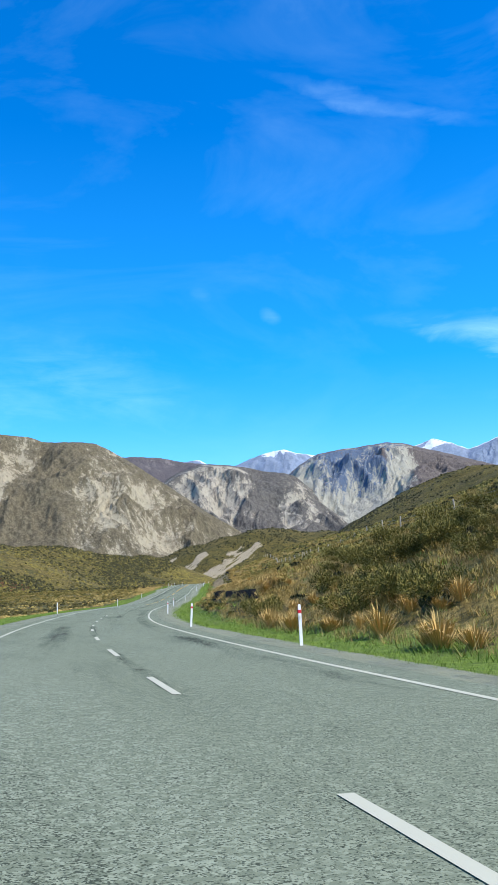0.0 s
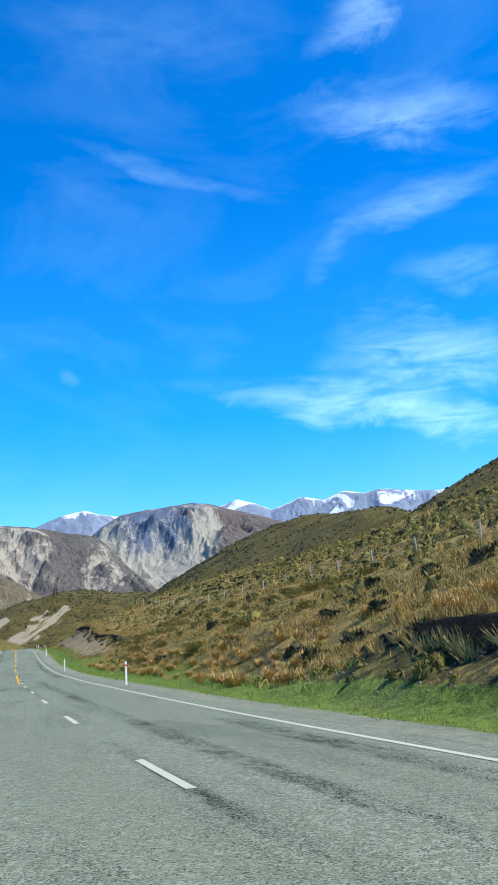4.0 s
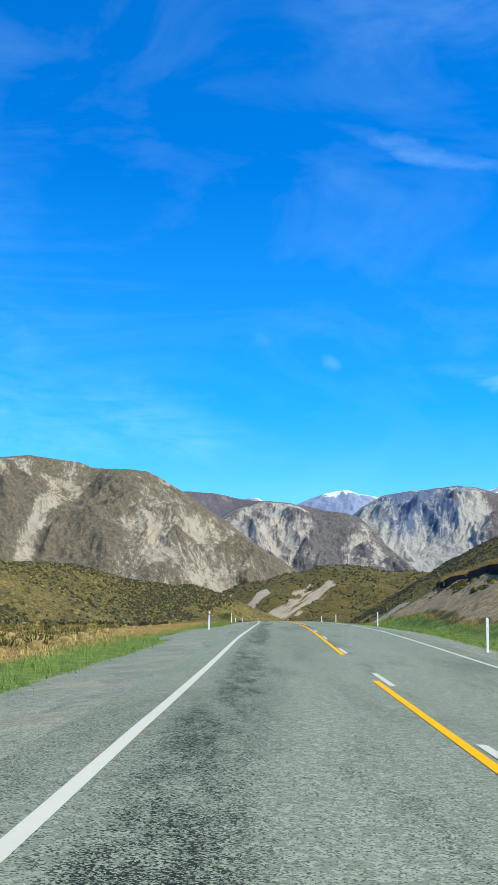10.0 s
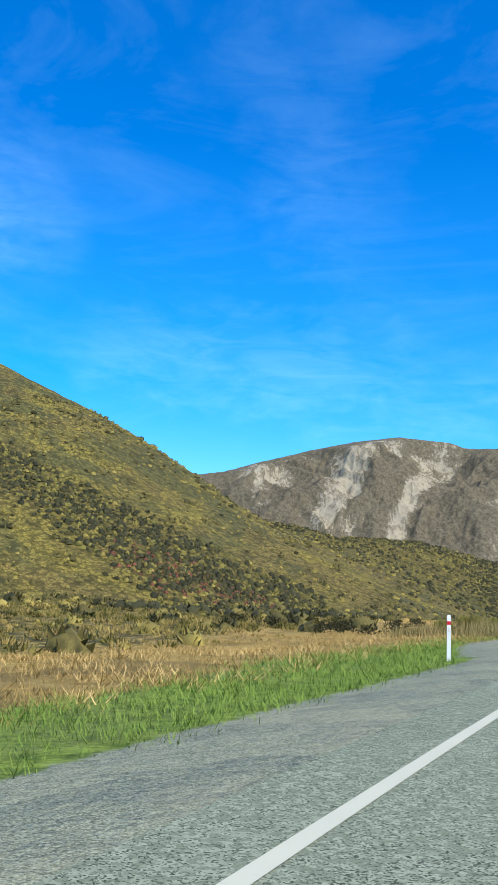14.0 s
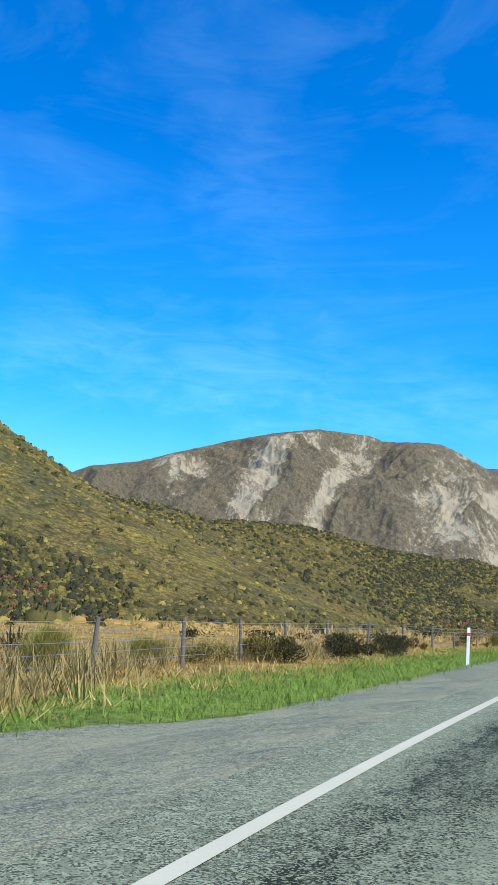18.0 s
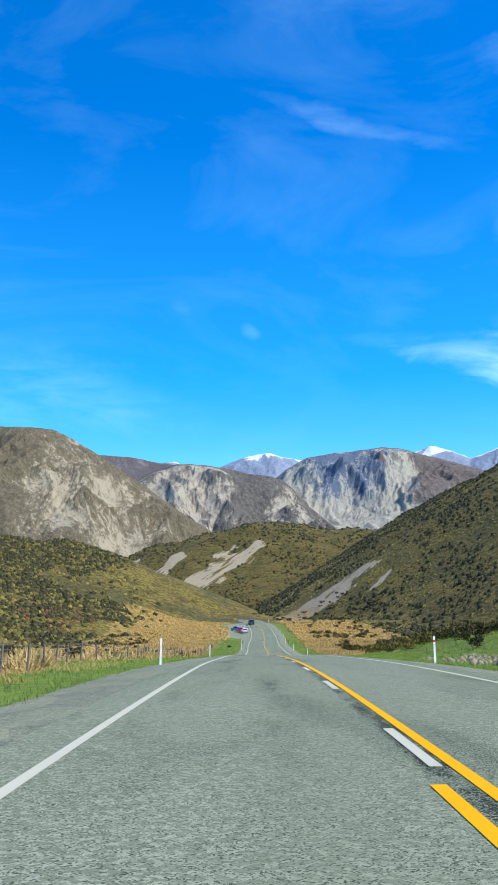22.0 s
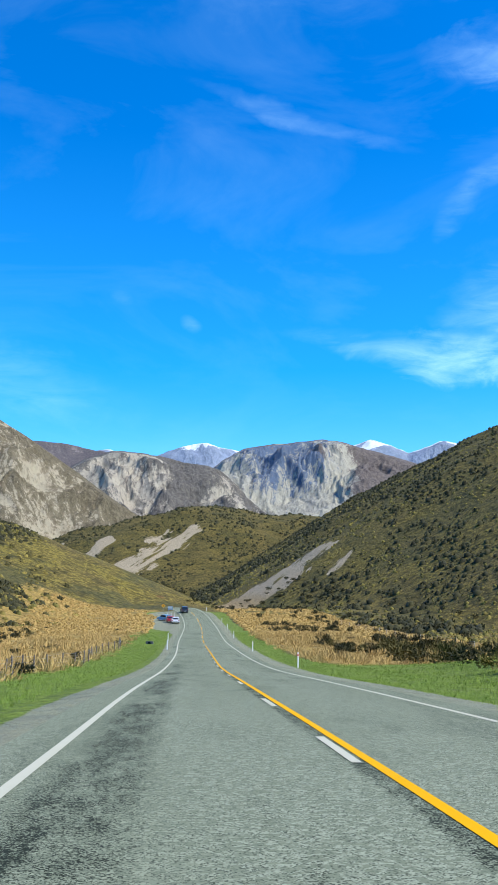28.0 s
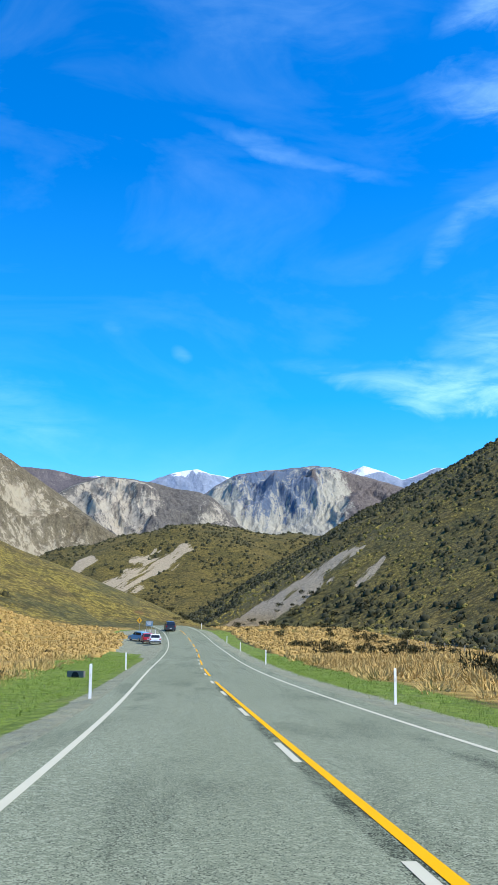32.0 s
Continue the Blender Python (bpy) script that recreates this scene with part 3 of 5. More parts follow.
def height(x, y):
    """Height of the ground anywhere."""
    x, y = np.asarray(x, float), np.asarray(y, float)
    rx_, rz_, ra_, rb_ = road_at(y)
    lat = (x - rx_) * np.cos(ra_)
    a = np.abs(lat)
    near = rz_ - lat * rb_ * (1 - step_(a, 5, 14)) - 0.05 - 0.22 * step_(a, 4.6, 7.5)
    flat = near - 0.9 * step_(-lat, 7, 22) * (1 - step_(y, 380, 480))
    rough_ = value_noise(x / 60, y / 60, 3, 4)
    fine_ = value_noise(x / 9, y / 9, 8, 4)
    hills = ridge_hill(x, y, CREST_SCREE_HILL, 0.52, 30)
    hills = np.maximum(hills, ridge_hill(x, y, CREST_RIGHT_HILL, 0.60, 26))
    hills = soft_max(hills, np.maximum(ridge_hill(x, y, CREST_LEFT_HILL[:3], 0.55, 16), ridge_hill(x, y, CREST_LEFT_HILL[2:], 0.42, 16)), 3.0)
    hills = hills + rough_ * 6.0 * step_(hills, 2, 60)
    # gullies down the big flanks
    hills = hills - 2.2 * step_(hills, 6, 40) * np.abs(value_noise(x / 45 + y / 70, y / 45 - x / 90, 21, 3))
    tus = ridge_hill(x, y, CREST_TUSSOCK, 0.36, 10)
    # cut banks beside the road: a scree apron under a raw, nearly upright face
    tall = step_(y, 205, 235) * (1 - step_(y, 322, 336))
    low = low_cut(y)
    cut = np.maximum(tall, low)
    wob = brink_wave(y)
    foot = 8.2 + 0.8 * wob
    brink = np.where(y > 180, 14.98 + 1.6 * wob, 10.98 + 1.2 * wob)
    top_ = np.where(y > 180, 3.0 + 1.5 * step_(y, 255, 295), 1.75 + 0.15 * wob)
    raw = np.where(y > 180, 0.95, 0.42 + 0.53 * step_(y, 64, 78)) * np.clip(0.66 + 1.7 * value_noise(y / 5, y * 0 + 7.5, 15, 4), 0.06, 1.4)
    apron = np.clip((lat - foot) / (brink - foot), 0, 1) * (top_ - raw)
    cut_face = rz_ + np.where(lat < brink, apron, top_ + (lat - brink) * 0.33)
    face = rz_ + 0.37 * np.clip(lat - foot, 0, None)
    tus = np.minimum(tus, face * (1 - cut) + cut_face * cut)
    ground = soft_max(flat, hills, 1.6)
    ground = np.where(lat > 5, np.maximum(ground, tus), ground)
    meadow = 2.3 * step_(lat, 8.5, 23) * (1 - 0.5 * step_(lat, 26, 48)) * step_(y, 462, 486) * (1 - step_(y, 556, 596))
    ground = ground + meadow
    w = np.maximum(step_(a, 7.0, 16.0), step_(y, 790, 840))
    w = np.maximum(w, cut * step_(lat, 7.0, 8.8))
    ground = near * (1 - w) + ground * w
    return ground + fine_ * 0.30 * step_(a, 6.5, 16) + rough_ * 0.5 * step_(a, 9, 40)


def spaced(stops):
    """Coordinates with a spacing that changes from stop to stop: (from, to, step)."""
    return np.concatenate([np.arange(a, b, s) for a, b, s in stops])


def make_ground():
    us = spaced([(7, 18, 0.5), (18, 40, 1.5), (40, 120, 3.0), (120, 330, 6.0), (330, 700, 20.0), (700, 1500, 80.0), (1500, 4601, 300.0)])
    us = np.concatenate([-us[::-1], [-5.6, -4.6, -3.0, 0.0, 3.0, 4.6, 5.6], us])
    ys = spaced([(-900, -60, 60.0), (-60, 700, 2.0), (700, 1000, 3.0), (1000, 1600, 6.0), (1600, 2200, 30.0), (2200, 4801, 200.0)])
    u, y = np.meshgrid(us, ys, indexing="ij")
    rx_, rz_, ra_, rb_ = road_at(y)
    # the sheet's lines follow the brink of the cut banks, and the turf there leans out over the raw face
    tall, low = step_(y, 205, 235) * (1 - step_(y, 322, 336)), low_cut(y)
    wob = brink_wave(y) * np.where(y > 180, 1.6, 1.2)
    u = u + np.minimum(1, 4 * np.maximum(tall, low)) * wob * step_(u, 8.0, 10.5) * (1 - step_(u, 16.5, 30))
    x = rx_ + u / np.cos(ra_)
    z = height(x, y)
    edge_at = np.where(y > 180, 14.98, 10.98) + wob
    lip = (u > edge_at - 0.02) & (u < edge_at + 0.45)
    x = x - 0.38 * lip * (np.maximum(tall, low) > 0.35)
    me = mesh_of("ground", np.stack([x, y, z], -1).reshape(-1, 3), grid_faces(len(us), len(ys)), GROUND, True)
    lat = u.ravel()
    yy, xx = y.ravel(), x.ravel()
    for k, v in cover(xx, yy, lat).items():
        set_attr(me, k, v)
    return tagged(new("ground", me), "hill country ground of tussock, scrub, green verge and scree", "ground", kind="structure")


# bare slides: top x, y, bottom x, y, half width at top and bottom
SLIDES = [(44, 908, -10, 888, 7, 24), (46, 882, 34, 868, 2, 3), (4, 1392, -86, 1306, 10, 14), (-80, 1396, -122, 1325, 8, 9), (-24, 1402, -50, 1372, 3, 4), (-128, 1405, -150, 1360, 4, 5)]


def flat_edge(y):
    """How far from the road the straw flat on the left reaches."""
    return np.interp(y, (240, 285, 310, 333, 370, 420, 520, 640), (10, 14, 18, 21, 26, 38, 46, 48))


def cover(x, y, lat):
    """Land cover weights at points: gravel shoulder, green verge, straw tussock flats, scree."""
    a = np.abs(lat)
    n = value_noise(x / 18, y / 18, 31, 3)
    wide = np.where(lat < 0, 1.3 - 0.9 * step_(y, 490, 510) * (1 - step_(y, 680, 700)) + 1.5 * step_(y, 262, 275) * (1 - step_(y, 292, 305)) + 2.4 * step_(y, 335, 350) * (1 - step_(y, 389, 396)) + 6.0 * step_(y, 700, 722) * (1 - step_(y, 772, 790)), 0.9)
    gravel = (1 - step_(a, 4.3 + wide, 5.4 + wide)) * (1 - step_(y, 772, 792))
    broad = 3.0 * step_(y, 470, 500) * (lat < 0) + 1.6 * step_(y, 125, 140) * (1 - step_(y, 200, 215)) * (lat > 0)
    grass = (1 - step_(a, 8.2 + broad + 1.5 * n, 11.0 + broad + 2 * n)) * (1 - step_(y, 772, 792))
    grass = grass * (1 - low_cut(y) * step_(lat, 8.0, 9.0))
    thin = np.maximum(step_(y, 264, 272) * (1 - step_(y, 290, 298)), step_(y, 340, 352) * (1 - step_(y, 388, 395)))
    grass = grass * (1 - 0.45 * thin * step_(-lat, 0, 2) * step_(value_noise(x / 5, y / 5, 37, 3), -0.5, 0.1))
    grass = np.maximum(grass, 0.74 * step_(y, 455, 475) * (1 - step_(y + 0.4 * (lat - 10), 578, 606)) * step_(lat, 0, 5) * (1 - step_(lat, 26, 36)))
    reach = flat_edge(y)
    bare_ = 0.5 * step_(y, 338, 350) * (1 - step_(y, 402, 414))
    tan = step_(-lat, 7.4 + bare_, 8.6 + bare_) * (1 - step_(-lat + 4 * n, reach - 2.5, reach + 3.5)) * step_(y, 236, 250) * (1 - step_(y, 770, 800))
    tan = np.maximum(tan, step_(lat, 8, 12) * (1 - step_(lat, 34, 50)) * step_(y + 0.4 * (lat - 10), 574, 602) * (1 - step_(y, 765, 790)))
    tan = np.maximum(tan, 0.60 * step_(lat, 8, 14) * (1 - step_(lat, 60, 105)) * (1 - step_(y, 300, 340)))
    ragged = value_noise(x / 26, y / 26, 83, 4)
    tan = np.clip(tan + 0.45 * ragged * step_(tan, 0.02, 0.3) * (1 - step_(tan, 0.97, 1.0)), 0, 1)
    tan = np.maximum(tan, 0.26 + 0.18 * step_(-lat, 12, 20) * (1 - step_(-lat, 80, 110)) * step_(y, 235, 260) * (1 - step_(y, 420, 480)))
    cut = np.maximum(step_(y, 212, 240) * (1 - step_(y, 322, 338)), low_cut(y))
    scree = cut * step_(lat, 8.8, 10.5) * (1 - step_(lat, np.where(y > 180, 14.2, 10.0) + 1.2 * brink_wave(y), np.where(y > 180, 15.2, 11.0) + 1.2 * brink_wave(y)))
    scree = np.where((y < 180) & (lat < 30), scree * 0.55, scree)
    # bare slides on the two far hills, running down the fall line
    for x0, y0, x1, y1, w0, w1 in SLIDES:
        dx, dy = x1 - x0, y1 - y0
        q = np.clip(((x - x0) * dx + (y - y0) * dy) / (dx * dx + dy * dy), -0.1, 1.05)
        d = np.abs((x - x0) * dy - (y - y0) * dx) / math.hypot(dx, dy)
        inside = (q > 0) & (q < 1)
        edge_ = (w0 + (w1 - w0) * q) * (1 + 0.9 * value_noise(x / 13, y / 13, 77, 4))
        scree = np.maximum(scree, inside * (1 - step_(d, edge_ * 0.4, edge_ * 1.6)))
    wob = brink_wave(y)
    brink = np.where(y > 180, 14.98 + 1.6 * wob, 10.98 + 1.2 * wob)
    # strip of raw soil below the brink, also holding the painted overhang shade
    soil = 0.85 * cut * (np.abs(lat - brink + 0.25) < 0.31)
    heath = np.maximum(0.7 * step_(lat, 42, 70) * step_(y, 360, 420), 0.9 * step_(y, 900, 1000))
    heath = np.maximum(heath, 0.9 * step_(value_noise(x / 38, y / 38, 51, 3) + 0.25 * step_(-lat, 30, 60), 0.28, 0.42) * step_(-lat, 22, 34) * step_(y, 410, 450))
    heath = heath * (1 - 0.8 * step_(-lat, 95, 130) * step_(y, 340, 380) * (1 - step_(y, 540, 600)))
    band = np.exp(-((y - 525 - 6 * n) / np.interp(x, (-216, -150, -125), (9, 20, 24))) ** 2) * step_(-x, 112, 124) * (1 - step_(-x, 240, 300))
    heath = heath * (1 - 0.9 * step_(-x, 95, 115) * (1 - step_(y, 635, 660)))
    heath = np.maximum(heath, 1.25 * band)
    heath = np.maximum(heath, 1.1 * step_(y, 640, 670) * (1 - step_(y, 760, 800)) * step_(-x, 96, 112) * step_(value_noise(x / 25, y / 30, 59, 3), -0.35, 0.0))
    heath = np.maximum(heath, 1.1 * step_(y, 690, 740) * step_(-lat, 38, 48) * step_(value_noise(x / 22, y / 40, 61, 3) + 0.25 * step_(y, 790, 850), -0.02, 0.16))
    heath = np.maximum(heath, 1.1 * np.exp(-((lat + 62 + 0.10 * (y - 450) + 9 * n) / 17) ** 2) * step_(y, 385, 420) * (1 - step_(y, 560, 620)))
    heath = np.maximum(heath, 0.75 * step_(y, 500, 580) * step_(-lat, 20, 34) * step_(value_noise(x / 30, y / 44, 57, 3), -0.12, 0.10) * (1 - step_(-x, 95, 115) * (1 - step_(y, 635, 660))))
    return {"heath": heath, "soil": soil, "gravel": gravel, "grass": grass, "tussock": np.clip(tan, 0, 1), "scree": scree}


# ------------------------------------------------------------------ mountains
EYE = np.array([-27.0, 330.0, 4.0])


def mountain(name, ridge, far, deep_, foot, mat, seed, spur=1.0, gully=60.0, label="", cover_=None, rock_=None, snow=None, nu=280, nv=100):
    """A mountain whose skyline stands at the bearings and heights given, its front falling towards the valley.
    ridge: (bearing left of +y, angle up, in degrees); far: metres to the crest; deep_: metres from crest to foot."""
    b, e = np.array([q[0] for q in ridge], float), np.array([q[1] for q in ridge], float)
    o = np.argsort(b)
    b, e = b[o], e[o]
    bb = np.linspace(b[0], b[-1], nu)
    ee = np.interp(bb, b, e)
    k = np.ones(5) / 5
    ee[2:-2] = np.convolve(ee, k, "same")[2:-2]
    ee = ee + 0.035 * value_noise(bb * 3.0, bb * 0 + seed, seed, 4)
    crest = far * np.tan(np.radians(ee)) + EYE[2]
    v = np.concatenate([np.linspace(-0.35, -0.05, 6), np.linspace(0, 1, nv) ** 1.05])
    B, V = np.meshgrid(np.radians(bb), v, indexing="ij")
    Zc = crest[:, None] + 0 * V
    arc, run = B * far, V * deep_
    down = np.clip(V, 0, 1)

    def ridged(x, y, sd, octaves=2):
        return 1 - 2.2 * np.abs(value_noise(x, y, sd, octaves))

    # main spurs fan out downhill; side ribs leave them on a slant, like a herringbone
    bend = 90 * value_noise(arc / 300 + seed, run / 260, seed + 2, 3)
    main = ridged((arc + bend) / (gully * 4.2), run / (gully * 9) + seed, seed + 4)
    rib = 0
    for o in range(5):
        f, side = 2.0 ** o, (0.55 if o % 2 else -0.55)
        rib = rib + 0.56 ** o * ridged((arc + bend + side * run) * f / (gully * 1.9) + 3 * o, run * f / (gully * 4.0) + seed, seed + 6 + o, 1)
    tall = crest.mean() - foot
    swell = np.sin(np.pi * down ** 0.62) ** 0.95
    relief = spur * tall * swell * (0.17 * main + 0.058 * rib)
    R = far - deep_ * V
    Z = foot + (Zc - foot) * (1 - down) ** 1.08 + relief
    Z = np.where(V < 0, Zc + V * deep_ * 0.9, np.minimum(Z, EYE[2] + (Zc - EYE[2]) * R / far * (1 - 0.10 * down)))
    X, Y = EYE[0] - np.sin(B) * R, EYE[1] + np.cos(B) * R
    me = mesh_of(name, np.stack([X, Y, Z], -1).reshape(-1, 3), grid_faces(nu, len(v)), mat, True)
    set_uv(me, np.stack([arc + 0.7 * bend, V * math.hypot(deep_, crest.mean())], -1).reshape(-1, 2))
    deg = np.degrees(B)
    set_attr(me, "spur", (main * 0.45 + rib * 0.45).ravel())
    set_attr(me, "cover", (cover_(deg, down) if cover_ else 0 * B).ravel())
    set_attr(me, "rock", (rock_(deg, down) if rock_ else 0 * B).ravel())
    if snow:
        set_attr(me, "snow", snow(deg, down).ravel())
    return tagged(new(name, me), label, "mountain", kind="structure")


def blot(b, d, b0, d0, wb, wd):
    """A soft spot on a mountain face."""
    return np.exp(-((b - b0) / wb) ** 2 - ((d - d0) / wd) ** 2)


def make_mountains():
    snowy = mountain_material("snow_mountain", (0.26, 0.28, 0.32), (0.15, 0.17, 0.21), (0.17, 0.18, 0.20), snow=1.0, haze_tint=0.30)
    blue = mountain_material("blue_scree", (0.39, 0.365, 0.275), (0.100, 0.135, 0.190), (0.125, 0.100, 0.080), haze_tint=0.03, k=0.76)
    grey = mountain_material("grey_spurs", (0.42, 0.37, 0.27), (0.17, 0.145, 0.11), (0.112, 0.098, 0.076), haze_tint=0.03, k=0.74)
    purple = mountain_material("brown_ridge", (0.22, 0.18, 0.15), (0.16, 0.13, 0.11), (0.10, 0.078, 0.066), haze_tint=0.06)
    tan = mountain_material("tan_hill", (0.41, 0.355, 0.238), (0.23, 0.19, 0.122), (0.138, 0.115, 0.070), k=0.90)
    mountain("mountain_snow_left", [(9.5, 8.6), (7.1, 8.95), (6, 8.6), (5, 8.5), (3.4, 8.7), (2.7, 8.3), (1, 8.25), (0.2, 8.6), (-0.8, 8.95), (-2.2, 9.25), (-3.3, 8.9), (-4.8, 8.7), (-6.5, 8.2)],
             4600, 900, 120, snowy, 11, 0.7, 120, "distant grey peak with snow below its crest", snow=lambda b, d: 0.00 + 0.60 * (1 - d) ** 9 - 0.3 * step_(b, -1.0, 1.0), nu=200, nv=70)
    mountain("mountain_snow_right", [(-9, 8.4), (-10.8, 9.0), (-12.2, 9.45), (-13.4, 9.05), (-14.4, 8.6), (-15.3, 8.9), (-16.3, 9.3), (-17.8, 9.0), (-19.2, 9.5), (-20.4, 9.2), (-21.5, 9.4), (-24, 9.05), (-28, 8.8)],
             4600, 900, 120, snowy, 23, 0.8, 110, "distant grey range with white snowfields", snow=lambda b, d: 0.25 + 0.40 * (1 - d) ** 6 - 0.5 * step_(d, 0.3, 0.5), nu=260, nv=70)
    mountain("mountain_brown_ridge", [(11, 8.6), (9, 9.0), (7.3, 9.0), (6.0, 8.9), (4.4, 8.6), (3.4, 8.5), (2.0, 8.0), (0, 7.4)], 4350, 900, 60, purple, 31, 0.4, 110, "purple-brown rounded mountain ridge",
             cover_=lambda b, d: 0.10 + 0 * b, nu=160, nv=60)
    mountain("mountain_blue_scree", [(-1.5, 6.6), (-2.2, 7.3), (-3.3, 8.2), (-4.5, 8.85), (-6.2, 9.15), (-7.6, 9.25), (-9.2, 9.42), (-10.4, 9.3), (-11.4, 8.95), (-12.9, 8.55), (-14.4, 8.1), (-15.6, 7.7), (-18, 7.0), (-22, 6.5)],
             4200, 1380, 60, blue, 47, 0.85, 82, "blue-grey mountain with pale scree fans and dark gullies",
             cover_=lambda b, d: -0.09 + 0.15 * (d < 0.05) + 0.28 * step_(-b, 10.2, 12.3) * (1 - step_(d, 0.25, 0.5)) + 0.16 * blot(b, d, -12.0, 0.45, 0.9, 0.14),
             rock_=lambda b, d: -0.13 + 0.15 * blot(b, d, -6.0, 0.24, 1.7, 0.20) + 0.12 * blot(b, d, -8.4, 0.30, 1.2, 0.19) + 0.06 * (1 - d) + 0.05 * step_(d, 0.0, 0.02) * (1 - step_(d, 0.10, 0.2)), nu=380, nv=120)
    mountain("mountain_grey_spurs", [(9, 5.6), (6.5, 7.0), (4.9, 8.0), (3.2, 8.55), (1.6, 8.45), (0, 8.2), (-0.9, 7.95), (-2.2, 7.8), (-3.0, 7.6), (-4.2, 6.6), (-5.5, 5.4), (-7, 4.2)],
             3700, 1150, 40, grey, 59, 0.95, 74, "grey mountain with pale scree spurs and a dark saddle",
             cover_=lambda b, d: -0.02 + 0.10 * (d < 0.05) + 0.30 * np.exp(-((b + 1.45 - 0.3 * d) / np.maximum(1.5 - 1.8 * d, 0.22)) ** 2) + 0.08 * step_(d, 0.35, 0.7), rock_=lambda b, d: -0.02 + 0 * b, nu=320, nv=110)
    mountain("mountain_tan_hill", [(36, 6.0), (32, 7.8), (29, 8.35), (26.8, 9.05), (23.5, 10.0), (20.9, 10.6), (18.2, 11.0), (16.6, 10.85), (15, 10.7), (14.1, 10.4), (11.6, 10.4), (10.6, 10.3), (9.5, 9.8), (8.2, 9.05), (6.5, 7.95), (4.8, 6.8), (2.8, 5.4), (1.0, 4.3), (-0.5, 3.2), (-2, 1.5)],
             2700, 840, -5, tan, 67, 0.85, 63, "tan-grey eroded mountain with scree faces and dark patches",
             cover_=lambda b, d: 0.098 + 0.05 * (d < 0.06) - 0.155 * blot(b, d, 8.5, 0.45, 3.4, 0.42) - 0.30 * blot(b - 4.0 * (d - 0.36), d, 21.2, 0.36, 1.35, 0.25) - 0.12 * blot(b, d, 18.6, 0.12, 1.2, 0.10) - 0.20 * np.exp(-((b - 15.6 - d * 4.2) / 0.5) ** 2) * step_(d, 0.12, 0.3) * (1 - step_(d, 0.6, 0.8)) - 0.17 * blot(b, d, 27.0, 0.2, 1.6, 0.16),
             rock_=lambda b, d: -0.03 + 0.08 * np.exp(-((b - 14.6 + d * 3) / 0.9) ** 2) + 0.06 * blot(b, d, 5.5, 0.55, 2.0, 0.2), nu=440, nv=140)


# ------------------------------------------------------------------ road
def strip(name, s0, s1, l0, l1, up, mat, step=2.0, across=2):
    s = np.arange(s0, s1 + 1e-6, step) if s1 - s0 > step else np.array([s0, s1])
    ls = np.linspace(l0, l1, across)
    p = np.stack([on_road(s, np.full(len(s), l), up) for l in ls], 0)
    me = mesh_of(name, p.reshape(-1, 3), grid_faces(across, len(s))[:, ::-1], mat)
    set_uv(me, np.stack(np.broadcast_arrays(ls[:, None], s[None, :]), -1).reshape(-1, 2))
    return new(name, me)


def make_road():
    tagged(strip("road", -40, 880, -4.25, 4.25, 0.012, ASPHALT, 2.0, 9), "grey chip-seal two-lane road with dark wheel tracks", "road", kind="structure")
    for side, name in ((-1, "edge_line_left"), (1, "edge_line_right")):
        tagged(strip(name, -40, 880, side * 3.5 - 0.065, side * 3.5 + 0.065, 0.018, WHITE_PAINT, 2.0), "worn white painted edge line", "road marking", kind="structure")


# ------------------------------------------------------------------ road markings
# Far ends of the broken centre line's dashes: number along the road, station; 10 m or so between them.
DASHES = [(-4, -34.0), (0, 5.9), (1, 15.6), (3, 34.0), (4, 44.0), (5, 52.5), (6, 62.3), (8, 80.7), (9, 90.8), (14, 145.4), (15, 155.3), (16, 165.7), (17, 175.6), (19, 195.8), (20, 205.8),
          (21, 218.5), (22, 227.8), (23, 240.4), (24, 250.5), (25, 261.0), (28, 291.0), (44, 450.9), (45, 461.1), (46, 470.1), (47, 479.5), (48, 489.5), (49, 499.9), (52, 527.0), (53, 536.9),
          (54, 549.8), (55, 560.8), (57, 582.0), (60, 611.0), (80, 811.0)]


def make_markings():
    number, station = [q[0] for q in DASHES], [q[1] for q in DASHES]
    for k in range(-4, 80):
        far_end = float(np.interp(k, number, station))
        if 282 < far_end < 446:
            continue
        tagged(strip("centre_dash", far_end - 3.0, far_end, -0.06, 0.06, 0.019, WHITE_PAINT, 1.5), "worn white centre-line dash on the road", "road marking", kind="structure")
    for s0, s1, lat in YELLOW:
        tagged(strip("yellow_line", s0, s1, lat - 0.065, lat + 0.065, 0.019, YELLOW_PAINT, 2.0), "bright yellow no-overtaking line on the road", "road marking", kind="structure")


YELLOW = [(151, 184.2, -0.2), (192.5, 205, -0.2), (215.2, 227.0, -0.2), (236.5, 249.5, -0.2), (257, 448, -0.16), (300, 640, 0.18)] + [(647 + 20 * k, 660 + 20 * k, 0.18) for k in range(0, 8)]


# ------------------------------------------------------------------ marker posts
def box_bm(sx, sy, sz, at=(0, 0, 0), bevel=0.0):
    bm = bmesh.new()
    bmesh.ops.create_cube(bm, size=1.0, matrix=Matrix.Translation(at) @ Matrix.Diagonal((sx, sy, sz, 1)))
    if bevel:
        bmesh.ops.bevel(bm, geom=bm.edges[:], offset=bevel, segments=1, affect="EDGES")
    return bm


